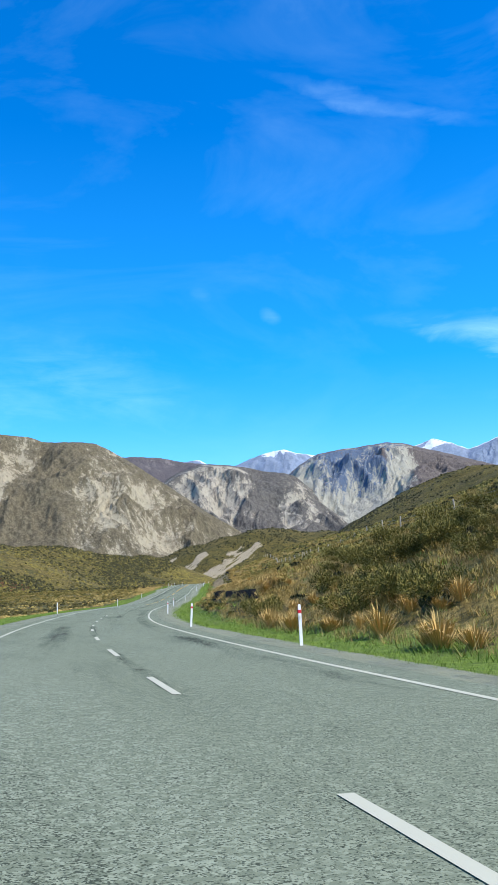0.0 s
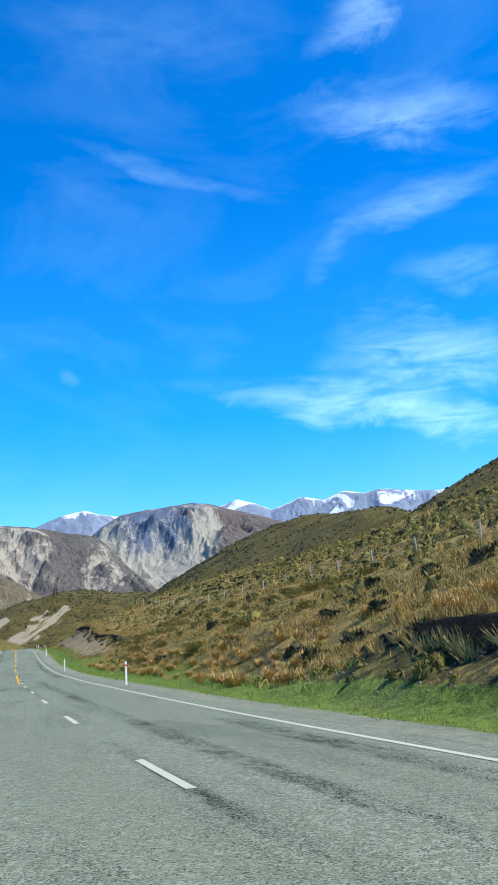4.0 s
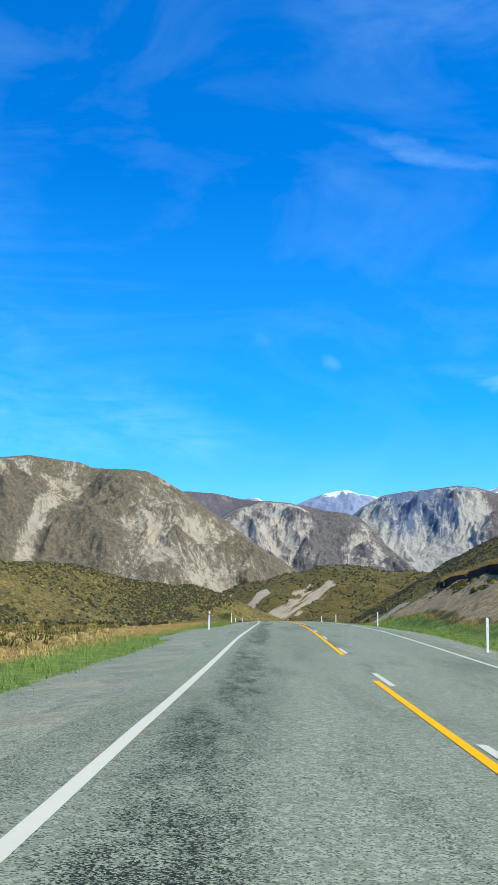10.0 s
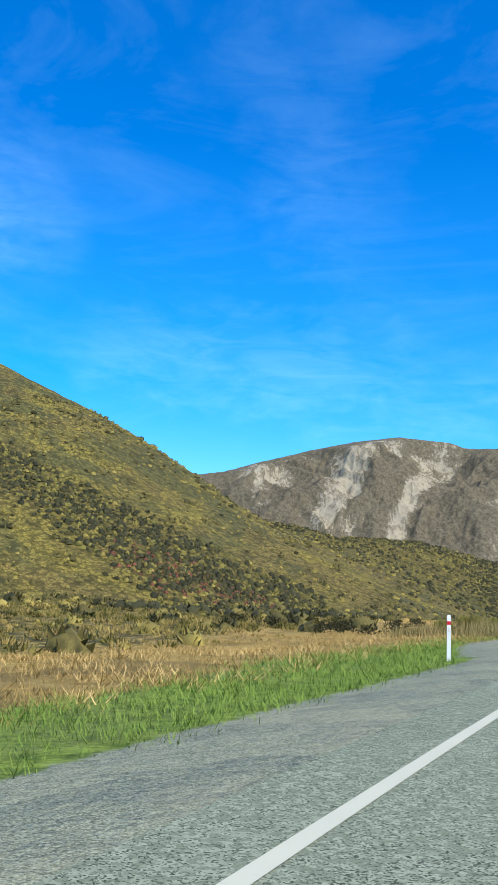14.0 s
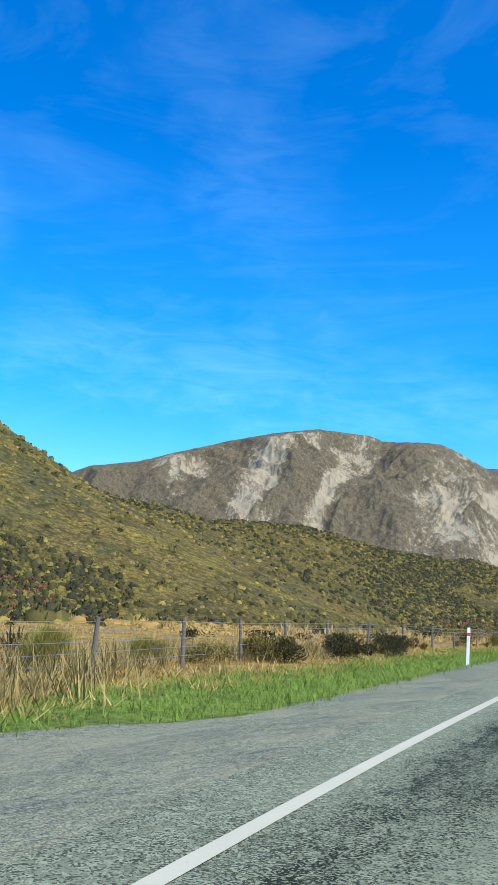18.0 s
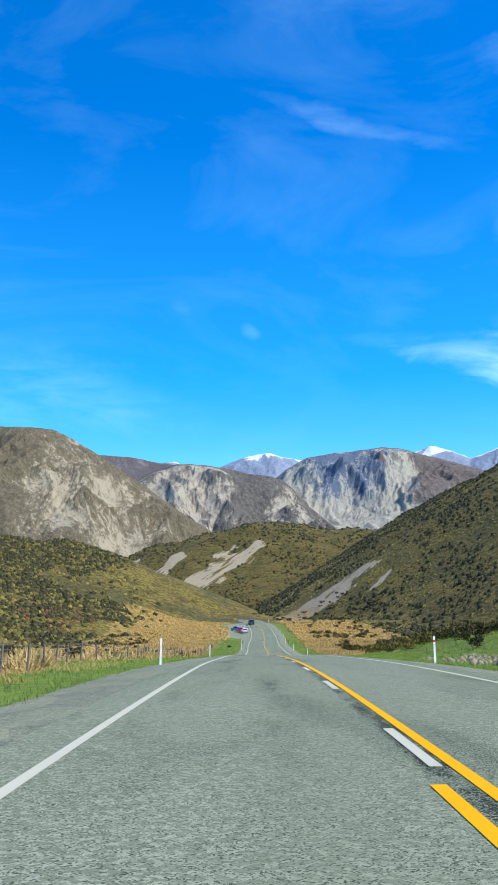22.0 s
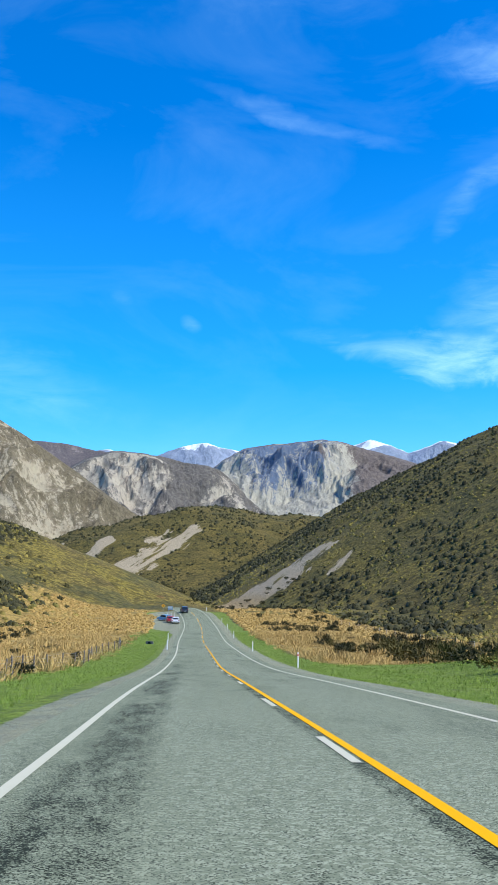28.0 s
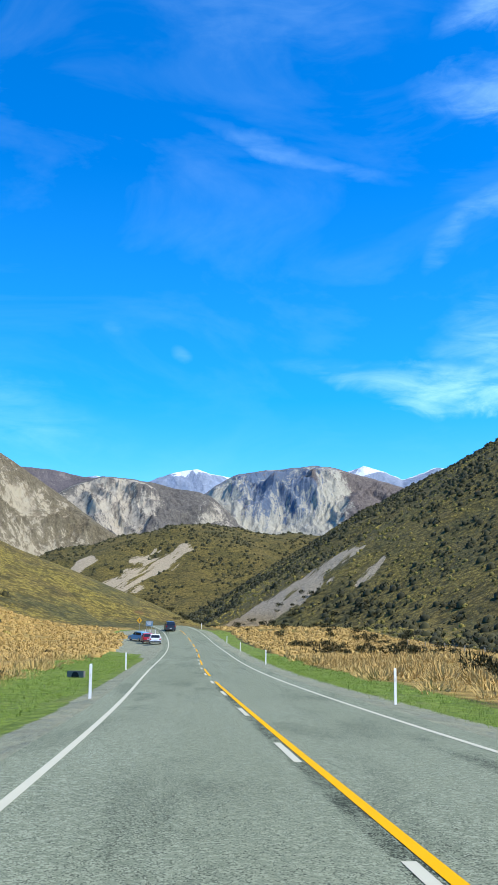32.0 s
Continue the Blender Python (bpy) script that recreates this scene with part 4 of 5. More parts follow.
def marker_post(red=True):
    """A slim white plastic roadside post, rounded on top, with a red band and reflector."""
    root = new("marker_post")
    bm = bmesh.new()
    prof = [(-0.05, -0.018), (0.05, -0.018), (0.05, 0.0), (0.022, 0.022), (-0.022, 0.022), (-0.05, 0.0)]
    rings = []
    for z, k in ((-0.25, 1), (1.08, 1), (1.13, 0.9), (1.155, 0.6)):
        rings.append([bm.verts.new((x * k, y * k, z)) for x, y in prof])
    for a, b in zip(rings[:-1], rings[1:]):
        for i in range(6):
            bm.faces.new((a[i], a[(i + 1) % 6], b[(i + 1) % 6], b[i]))
    bm.faces.new(rings[-1])
    part("shaft", bm, POST_WHITE, root, "white plastic shaft")
    if red:
        part("band", box_bm(0.106, 0.046, 0.09, (0, 0.002, 0.95)), POST_RED, root, "red band")
    part("reflector", box_bm(0.045, 0.008, 0.11, (0, -0.024, 0.78)), plain("reflector_%d" % red, (0.75, 0.72, 0.62), 0.2), root, "small pale reflector")
    return tagged(root, "white roadside marker post with a red band" if red else "plain white roadside marker post", "marker post", "roadside marker posts")


RIGHT_POSTS = [(26, 5.5), (47.3, 4.9), (90.5, 5.2), (137.6, 4.8), (191, 4.8), (263, 5.2), (307, 6.2), (352, 6.2), (400, 6.0), (441, 6.0), (480, 6.1), (583, 6.0), (625, 5.4), (671, 5.4), (712, 5.6), (745, 5.8), (786, 5.4)]
LEFT_POSTS = [(60, -6.5), (101, -6.5), (166, -6.2), (215, -6.0), (289.9, -6.3), (341, -6.8), (378.0, -7.8), (390.2, -7.45), (413.5, -6.4), (451, -6.4), (482, -5.8), (530, -6.0), (627, -4.7), (660, -5.2)]


def make_posts():
    kinds = {True: marker_post(True), False: marker_post(False)}
    used = set()
    r = random.Random(4)
    for s, lat in RIGHT_POSTS + LEFT_POSTS:
        red = (lat > 0 and s < 150) or s in (480, 583, 289.9, 341, 390.2, 413.5, 451)
        x, y, _ = on_road(s, lat)
        z = float(height(x, y))
        yaw = math.degrees(np.interp(s, STATION, RA))
        m = pose(x, y, z, r.uniform(-1, 1), r.uniform(-1.2, 1.2) + (5 if abs(s - 47.3) < 1 else 0) - (4 if s in (378.0, 390.2) else 0), yaw + 20 + r.uniform(-8, 8))
        if s == 378.0:
            m = m @ Matrix.Diagonal((1, 1, 0.66, 1))
        if red in used:
            copy_thing(kinds[red], m)
        else:
            kinds[red].matrix_basis = m
            used.add(red)


# ------------------------------------------------------------------ plants
def fast_mesh(name, verts, tris, mat):
    me = bpy.data.meshes.new(name)
    n, t = len(verts), len(tris)
    me.vertices.add(n)
    me.vertices.foreach_set("co", np.ascontiguousarray(verts, dtype=np.float32).ravel())
    me.loops.add(t * 3)
    me.loops.foreach_set("vertex_index", np.ascontiguousarray(tris, dtype=np.int32).ravel())
    me.polygons.add(t)
    me.polygons.foreach_set("loop_start", np.arange(0, t * 3, 3, dtype=np.int32))
    me.materials.append(mat)
    me.update(calc_edges=True)
    return me


def tussock_shape(seed, blades, height_=1.0, spread_=0.55, width=0.02):
    """Arching blades out of one crown. Returns verts and triangles."""
    r = np.random.default_rng(seed)
    ang, out_ = r.uniform(0, 2 * np.pi, blades), r.uniform(0.05, 1.0, blades) ** 0.7
    h = height_ * r.uniform(0.65, 1.1, blades) * (1 - 0.35 * out_)
    reach = spread_ * out_ * r.uniform(0.7, 1.2, blades)
    d = np.stack([np.cos(ang), np.sin(ang)], -1)
    side = np.stack([-d[:, 1], d[:, 0]], -1) * (width * r.uniform(0.7, 1.3, blades))[:, None]
    base = d * (0.12 * spread_ * r.uniform(0, 1, blades))[:, None]
    mid = base + d * (reach * 0.45)[:, None]
    tip = base + d * reach[:, None]
    z0, zm, zt = np.full(blades, -0.05), h * 0.72, h * (1.0 - 0.35 * out_)
    P = np.stack([np.c_[base - side, z0], np.c_[base + side, z0], np.c_[mid - side, zm], np.c_[mid + side, zm], np.c_[tip, zt]], 1)
    v = P.reshape(-1, 3)
    i = np.arange(blades)[:, None] * 5
    t = np.concatenate([i + [0, 1, 3], i + [0, 3, 2], i + [2, 3, 4]], 0)
    return v, t


def shrub_shape(seed, leaves, size=0.12, flat=0.75):
    """A clumpy bush: leaf sprays set on several overlapping lobes, with gaps between."""
    r = np.random.default_rng(seed)
    lobes = r.integers(4, 7)
    lc = np.c_[r.normal(0, 0.30, (lobes, 2)), r.uniform(0.30, 0.62, lobes) * flat]
    lr = r.uniform(0.22, 0.42, lobes)
    which = r.integers(0, lobes, leaves)
    n = r.normal(size=(leaves, 3))
    n /= np.linalg.norm(n, axis=1)[:, None]
    c = lc[which] + n * (lr[which] * r.uniform(0.55, 1.08, leaves))[:, None] * [1, 1, flat]
    c[:, 2] = np.maximum(c[:, 2], 0.02)
    up = n * 0.7 + r.normal(size=(leaves, 3)) * 0.45 + [0, 0, 0.55]
    up /= np.linalg.norm(up, axis=1)[:, None]
    s = np.cross(up, r.normal(size=(leaves, 3)))
    s /= np.linalg.norm(s, axis=1)[:, None]
    L, w = size * r.uniform(0.7, 1.5, leaves)[:, None], size * r.uniform(0.22, 0.42, leaves)[:, None]
    P = np.stack([c - up * L * 0.4 - s * w, c - up * L * 0.4 + s * w, c + up * L], 1)
    return P.reshape(-1, 3), np.arange(leaves * 3).reshape(-1, 3)


def broom_shape(seed, twigs):
    """A round upright bush of thin green twigs on a few bare dark stems, with an uneven top."""
    r = np.random.default_rng(seed)
    stems = 11
    a0, lean = r.uniform(0, 2 * np.pi, stems), r.uniform(0.1, 0.62, stems)
    tops = np.c_[np.cos(a0) * lean, np.sin(a0) * lean, 0.55 * (1 - 0.55 * lean ** 2) * r.uniform(0.8, 1.15, stems)]
    which = r.integers(0, stems, twigs)
    n = r.normal(size=(twigs, 3))
    n /= np.linalg.norm(n, axis=1)[:, None]
    c = tops[which] + n * (r.uniform(0.1, 1.0, twigs) ** 0.5)[:, None] * [0.26, 0.26, 0.30]
    c[:, 2] = np.maximum(c[:, 2], 0.06)
    d = np.c_[c[:, :2] * 0.55, np.full(twigs, 0.75)] + r.normal(0, 0.20, (twigs, 3))
    d /= np.linalg.norm(d, axis=1)[:, None]
    side = np.cross(d, r.normal(size=(twigs, 3)))
    side *= (r.uniform(0.004, 0.008, twigs) / np.linalg.norm(side, axis=1))[:, None]
    tip = c + d * r.uniform(0.08, 0.20, twigs)[:, None]
    P = np.stack([c - side, c + side, tip], 1).reshape(-1, 3)
    w = np.array([0.016, 0.0, 0.0])
    foot = np.c_[r.normal(0, 0.06, (stems, 2)), np.full(stems, -0.06)]
    Q = np.stack([foot - w, foot + w, tops], 1).reshape(-1, 3)
    v = np.concatenate([P, Q])
    return v, np.arange(len(v)).reshape(-1, 3)


def cushion_shape(seed, blades, length=0.30, flat=0.62, broad=0.23):
    """A low dome of short upright blades."""
    r = np.random.default_rng(seed)
    a, q = r.uniform(0, 2 * np.pi, blades), r.uniform(0.0, 1.0, blades) ** 0.5
    n = np.stack([np.cos(a) * q, np.sin(a) * q, np.sqrt(np.maximum(0.05, 1 - q * q))], -1)
    c = n * [0.5, 0.5, 0.5 * flat]
    up = n * [0.9, 0.9, 0.5] + [0, 0, 0.65] + r.normal(size=(blades, 3)) * 0.16
    up /= np.linalg.norm(up, axis=1)[:, None]
    s = np.cross(up, r.normal(size=(blades, 3)))
    s /= np.linalg.norm(s, axis=1)[:, None]
    L, w = length * r.uniform(0.7, 1.3, blades)[:, None], length * broad * r.uniform(0.7, 1.3, blades)[:, None]
    P = np.stack([c - up * L * 0.7 - s * w, c - up * L * 0.7 + s * w, c + up * L * 0.6], 1)
    return P.reshape(-1, 3), np.arange(blades * 3).reshape(-1, 3)


def clump_shape(seed, blades, size=0.22, flat=0.7, sides=5, upright=0.6, broad=0.38):
    """A low uneven dome with sprays standing out of it, for plants seen from some way off."""
    r = np.random.default_rng(seed)
    ang = np.arange(sides) * 2 * np.pi / sides + r.uniform(-0.3, 0.3, sides)
    r0, r1 = r.uniform(0.36, 0.56, sides), r.uniform(0.26, 0.42, sides)
    ring0 = np.c_[np.cos(ang) * r0, np.sin(ang) * r0, np.full(sides, -0.12)]
    ring1 = np.c_[np.cos(ang + 0.3) * r1, np.sin(ang + 0.3) * r1, r.uniform(0.18, 0.36, sides) * flat]
    v = np.concatenate([ring0, ring1, [[r.uniform(-0.1, 0.1), r.uniform(-0.1, 0.1), 0.5 * flat]]])
    i, j = np.arange(sides), (np.arange(sides) + 1) % sides
    t = np.concatenate([np.c_[i, j, sides + i], np.c_[j, sides + j, sides + i], np.c_[sides + i, sides + j, np.full(sides, 2 * sides)]])
    a, q = r.uniform(0, 2 * np.pi, blades), r.uniform(0.1, 1.0, blades) ** 0.5
    n = np.stack([np.cos(a) * q, np.sin(a) * q, np.sqrt(np.maximum(0.05, 1 - q * q))], -1)
    c = n * [0.46, 0.46, 0.48 * flat]
    up = n + [0, 0, upright] + r.normal(size=(blades, 3)) * 0.25
    up /= np.linalg.norm(up, axis=1)[:, None]
    s = np.cross(up, r.normal(size=(blades, 3)))
    s /= np.linalg.norm(s, axis=1)[:, None]
    L, w = size * r.uniform(0.7, 1.3, blades)[:, None], size * broad * r.uniform(0.65, 1.35, blades)[:, None]
    P = np.stack([c - up * L * 0.5 - s * w, c - up * L * 0.5 + s * w, c + up * L * 0.6], 1).reshape(-1, 3)
    return np.concatenate([v, P]), np.concatenate([t, len(v) + np.arange(blades * 3).reshape(-1, 3)])


def sprig_shape(seed, blades, height_, spread_, width):
    """A tuft of plain upright blades, one triangle each."""
    r = np.random.default_rng(seed)
    a = r.uniform(0, 2 * np.pi, blades)
    base = r.normal(0, spread_ * 0.5, (blades, 2))
    d = np.stack([np.cos(a), np.sin(a)], -1)
    side = np.stack([-d[:, 1], d[:, 0]], -1) * (width * r.uniform(0.7, 1.3, blades))[:, None]
    tip = base + d * (spread_ * r.uniform(0.2, 0.8, blades))[:, None]
    h = height_ * r.uniform(0.6, 1.15, blades)
    P = np.stack([np.c_[base - side, np.full(blades, -0.03)], np.c_[base + side, np.full(blades, -0.03)], np.c_[tip, h]], 1)
    return P.reshape(-1, 3), np.arange(blades * 3).reshape(-1, 3)


def scatter(name, shapes, places, sizes, mat, label, category, seed, squash=(0.8, 1.2)):
    """Many plants joined into one object."""
    r = np.random.default_rng(seed)
    V, T, n = [], [], 0
    pick = r.integers(0, len(shapes), len(places))
    turn = r.uniform(0, 2 * np.pi, len(places))
    tall = r.uniform(*squash, len(places))
    for k, (v, t) in enumerate(shapes):
        m = np.where(pick == k)[0]
        if not len(m):
            continue
        c, s = np.cos(turn[m])[:, None], np.sin(turn[m])[:, None]
        x = v[None, :, 0] * c - v[None, :, 1] * s
        y = v[None, :, 0] * s + v[None, :, 1] * c
        z = np.broadcast_to(v[None, :, 2], x.shape) * tall[m][:, None]
        p = np.stack([x, y, z], -1) * sizes[m][:, None, None] + places[m][:, None, :]
        V.append(p.reshape(-1, 3))
        T.append((t[None] + (np.arange(len(m)) * len(v))[:, None, None] + n).reshape(-1, 3))
        n += len(m) * len(v)
    if not V:
        return None
    return tagged(new(name, fast_mesh(name, np.concatenate(V), np.concatenate(T), mat)), label, category, kind="stuff")


def spots(n, s0, s1, l0, l1, seed, keep=None, power=1.0):
    """Random ground points by station and lateral offset."""
    r = np.random.default_rng(seed)
    s = r.uniform(s0, s1, n)
    lat = l0 + (l1 - l0) * r.uniform(0, 1, n) ** power
    p = on_road(np.minimum(s, 950), lat)
    p[:, 1] += np.maximum(s - 950, 0)
    p[:, 2] = height(p[:, 0], p[:, 1])
    if keep is not None:
        m = keep(p[:, 0], p[:, 1], lat, r.uniform(0, 1, n))
        p = p[m]
    return p


def patchy(scale, seed, at):
    return lambda x, y, lat, q: (value_noise(x / scale, y / scale, seed, 3) * 0.5 + 0.5 + (q - 0.5) * 0.5) > at


def on_scree(x, y, lat):
    return cover(x, y, lat)["scree"] > 0.4


def rnd(n, a, b, seed):
    return np.random.default_rng(seed).uniform(a, b, n)


def lone_plants(shapes, places, sizes, mat, name, label, category, group, seed):
    """Single plants near the road, each an object on a shared mesh."""
    meshes = [fast_mesh(name, v, t, mat) for v, t in shapes]
    r = random.Random(seed)
    for p, k in zip(places, sizes):
        ob = new(name, r.choice(meshes))
        ob.matrix_basis = pose(*p.tolist(), 0, 0, r.uniform(0, 360)) @ Matrix.Diagonal((k, k, k * r.uniform(0.8, 1.15), 1))
        tagged(ob, label, category, group)


def make_plants():
    tus_near = [tussock_shape(k, 190, 0.85, 0.95, 0.011) for k in range(4)]
    tus_mid = [sprig_shape(20 + k, 44, 0.44, 0.62, 0.014) for k in range(5)]
    tus_far = [clump_shape(40 + k, 13, 0.20, 0.5, 6, 1.2, 0.26) for k in range(6)]
    tuft = [sprig_shape(140 + k, 15, 0.20, 0.46, 0.014) for k in range(6)]
    fine_tuft = [sprig_shape(160 + k, 18, 0.13, 0.42, 0.006) for k in range(6)]
    shr_near = [shrub_shape(60 + k, 1900, 0.047) for k in range(4)]
    shr_mid = [clump_shape(80 + k, 90, 0.15, 0.8, 7, 0.5, 0.34) for k in range(5)]
    shr_twig = [shrub_shape(180 + k, 210, 0.13, 0.85) for k in range(5)]
    shr_far = [clump_shape(100 + k, 12, 0.20, 0.75) for k in range(7)]
    shr_hill = [clump_shape(120 + k, 5, 0.24, 0.85) for k in range(7)]
    # right slope above the road, first three hundred metres
    p = spots(240, 118, 205, 8.3, 15, 1)
    lone_plants(tus_near, p[:150], rnd(150, 0.6, 1.05, 2), PALE, "tussock", "pale straw-coloured tussock grass beside the verge", "tussock", "roadside tussocks", 5)
    p = spots(75, -5, 60, 8.2, 12.5, 6, patchy(7, 41, 0.5))
    lone_plants(tus_near, p, rnd(len(p), 0.8, 1.6, 7), PALE, "tussock", "arching pale gold tussock at the foot of the bank", "tussock", "roadside tussocks", 8)
    p = spots(130, -10, 62, 9.5, 30, 9, patchy(9, 43, 0.42))
    lone_plants(shr_near, p, rnd(len(p), 1.2, 2.3, 10), OLIVE, "shrub", "dense olive-green shrub on the roadside slope", "shrub", "roadside shrubs", 11)
    p = spots(120, 146, 215, 10, 24, 12, patchy(9, 44, 0.42))
    lone_plants(shr_near, p, rnd(len(p), 0.5, 1.25, 13), OLIVE, "shrub", "dark olive shrub among tussock", "shrub", "roadside shrubs", 14)
    p = spots(16, 392, 480, -14, -10.5, 16, patchy(8, 45, 0.5))
    lone_plants(shr_near, p, rnd(len(p), 0.9, 1.7, 17), OLIVE, "shrub", "broom-like olive shrub beside the fence", "shrub", "roadside shrubs", 18)
    at = [(411.5, -9.6), (414.0, -10.4), (416.5, -9.5), (419.5, -10.6), (409.0, -11.0), (424.0, -11.0)]
    p = np.array([on_road(s_, l_) for s_, l_ in at])
    p[:, 2] = height(p[:, 0], p[:, 1])
    lone_plants(shr_near, p, np.array([1.0, 1.35, 0.9, 1.2, 1.1, 0.9]), DARK, "shrub", "dark olive shrub hanging over the gravel edge", "shrub", "roadside shrubs", 118)
    broom = [broom_shape(300 + k, 5200) for k in range(3)]
    at = [(383.6, -9.7), (386.8, -10.6), (379.6, -11.2), (376.0, -11.8), (389.5, -10.2), (399.5, -12.0), (371.0, -12.2), (366.5, -12.8), (404.5, -12.6)]
    p = np.array([on_road(s_, l_) for s_, l_ in at])
    p[:, 2] = height(p[:, 0], p[:, 1])
    lone_plants(broom, p, np.array([1.75, 0.85, 0.75, 0.8, 0.6, 0.9, 1.0, 0.9, 0.8]), BROOM, "broom_bush", "upright olive-green broom bush beside the fence", "bush", "roadside shrubs", 22)
    p = spots(1100, 360, 416, -15.0, -8.7, 19, lambda x, y, lat, q: patchy(3.0, 66, 0.44)(x, y, lat, q) & (-lat > np.interp(y, (0, 392, 400), (8.7, 8.9, 10.6))))
    scatter("rank_grass", [sprig_shape(310 + k, 60, 0.46, 0.60, 0.009) for k in range(4)], p, 0.45 + 1.15 * rnd(len(p), 0, 1, 20) ** 1.6, RANK, "rank brown-gold grass beside the fence", "grass", 21)
    p = spots(34, 414, 480, -13.5, -9.6, 23)
    lone_plants(tus_near, p, rnd(len(p), 0.4, 0.8, 24), RUST, "tussock", "rusty-gold tussock beside the fence", "tussock", "roadside tussocks", 25)
    p = spots(1500, -12, 64, 8.3, 24, 26)
    scatter("bank_grass", [sprig_shape(340 + k, 30, 0.34, 0.5, 0.010) for k in range(5)], p, rnd(len(p), 0.6, 1.5, 27), RANK, "mixed dry grass between the shrubs of the bank", "grass", 28)
    p = spots(2200, -12, 215, 8.0, 16, 29, patchy(6, 64, 0.5))
    scatter("bank_green", [sprig_shape(350 + k, 16, 0.20, 0.4, 0.010) for k in range(5)], p, rnd(len(p), 0.7, 1.6, 127), GREEN, "green grass tufts at the foot of the bank", "grass", 128)
    # joined plants: the right slope
    def slope(x, y, lat, q):
        return ~on_scree(x, y, lat)
    p = spots(3600, -20, 335, 8.5, 28, 30, slope)
    scatter("tussock_slope", tus_mid, p, rnd(len(p), 0.45, 0.95, 31), STRAW, "golden tussock covering the roadside slope", "tussock", 32)
    dome = [cushion_shape(150 + k, 46, 0.17, 0.6, 0.15) for k in range(6)]
    p = spots(4600, -20, 210, 12, 48, 133, slope)
    scatter("tussock_domes", dome, p, rnd(len(p), 0.6, 1.25, 134), RUST, "domed golden tussock on the roadside slope", "tussock", 135)
    p = spots(13000, -20, 345, 16, 95, 33, lambda x, y, lat, q: slope(x, y, lat, q) & ((y > 205) | (lat > 46)), 0.8)
    scatter("low_tussock", [cushion_shape(250 + k, 27, 0.20, 0.55, 0.20) for k in range(7)], p, rnd(len(p), 0.6, 1.25, 34), RUST, "low rusty-gold tussock over the slope", "tussock", 35)
    p = spots(6500, -20, 345, 9, 95, 36, lambda x, y, lat, q: slope(x, y, lat, q) & (lat > 17) & patchy(16, 46, 0.42)(x, y, lat, q), 0.85)
    scatter("slope_scrub", shr_far, p, rnd(len(p), 0.7, 1.6, 37), OLIVE, "olive scrub cushions on the slope", "scrub", 38)
    p = spots(1500, -20, 345, 9, 80, 39, lambda x, y, lat, q: slope(x, y, lat, q) & patchy(13, 47, 0.60)(x, y, lat, q), 0.85)
    scatter("dark_scrub", shr_mid, p, rnd(len(p), 0.7, 1.7, 40), DARK, "dark scrub on the slope", "scrub", 41)
    p = spots(110, 61, 122, 11.0, 13.0, 48)
    scatter("bank_top_tussock", tus_near, p, rnd(len(p), 0.55, 0.95, 49), PALE, "pale straw tussock on top of the cut bank", "tussock", 55)
    # turf hanging over the brink of the cut banks
    r = np.random.default_rng(50)
    ys = np.concatenate([r.uniform(212, 330, 900), r.uniform(60, 128, 420)])
    wob = brink_wave(ys)
    lat = np.where(ys > 180, 15.0 + 1.6 * wob, 11.2 + 1.2 * wob) + r.uniform(-0.1, 1.0, len(ys))
    rx_, rz_, ra_, rb_ = road_at(ys)
    q = np.stack([rx_ + lat / np.cos(ra_), ys, 0 * ys], -1)
    q[:, 2] = height(q[:, 0] + 0.5, q[:, 1]) - 0.08
    scatter("bank_turf", tus_mid, q, rnd(len(q), 0.4, 0.8, 51), STRAW, "tussock turf hanging over the cut bank", "tussock", 52)
    # clods and small bushes along the foot and brink of the banks
    clod = [clump_shape(210 + k, 0, 0.2, 0.9) for k in range(6)]
    bank_at = lambda yy: np.where(yy > 180, 14.98, 10.98) + np.where(yy > 180, 1.6, 1.2) * brink_wave(yy)
    for nm, shapes, count, far_, big, mat_, txt, cat_ in (("bank_clods", clod, 700, (-1.5, -0.4), (0.08, 0.26), SOIL, "fallen clods of dark soil under the bank", "soil"), ("bank_stones", clod, 1500, (-2.6, -0.6), (0.04, 0.10), RUBBLE, "loose stones on the scree under the bank", "stones"),
                                                         ("bank_bushes", shr_mid, 130, (-2.2, -0.9), (0.35, 0.9), OLIVE, "small olive bushes at the foot of the bank", "scrub"), ("brink_bushes", shr_mid, 170, (-0.5, 1.8), (0.5, 1.2), RUST, "rusty low bushes hanging over the bank", "scrub")):
        ys = np.concatenate([r.uniform(212, 330, count * 2 // 3), r.uniform(60, 128, count // 3)])
        lat = bank_at(ys) + r.uniform(*far_, len(ys))
        rx_, rz_, ra_, rb_ = road_at(ys)
        q = np.stack([rx_ + lat / np.cos(ra_), ys, 0 * ys], -1)
        q[:, 2] = height(q[:, 0], q[:, 1])
        scatter(nm, shapes, q, rnd(len(q), *big, 53), mat_, txt, cat_, 54)
    ys = r.uniform(58, 130, 190)
    rx_, rz_, ra_, rb_ = road_at(ys)
    lat = bank_at(ys) + r.uniform(-0.75, 0.1, len(ys))
    q = np.stack([rx_ + lat / np.cos(ra_), ys, 0 * ys], -1)
    q[:, 2] = height(q[:, 0], q[:, 1])
    scatter("face_tufts", [cushion_shape(220 + k, 60, 0.42, 0.8, 0.07) for k in range(4)], q, rnd(len(q), 0.35, 0.95, 56), PALE, "straw tufts slumped down the face of the bank", "tussock", 57)
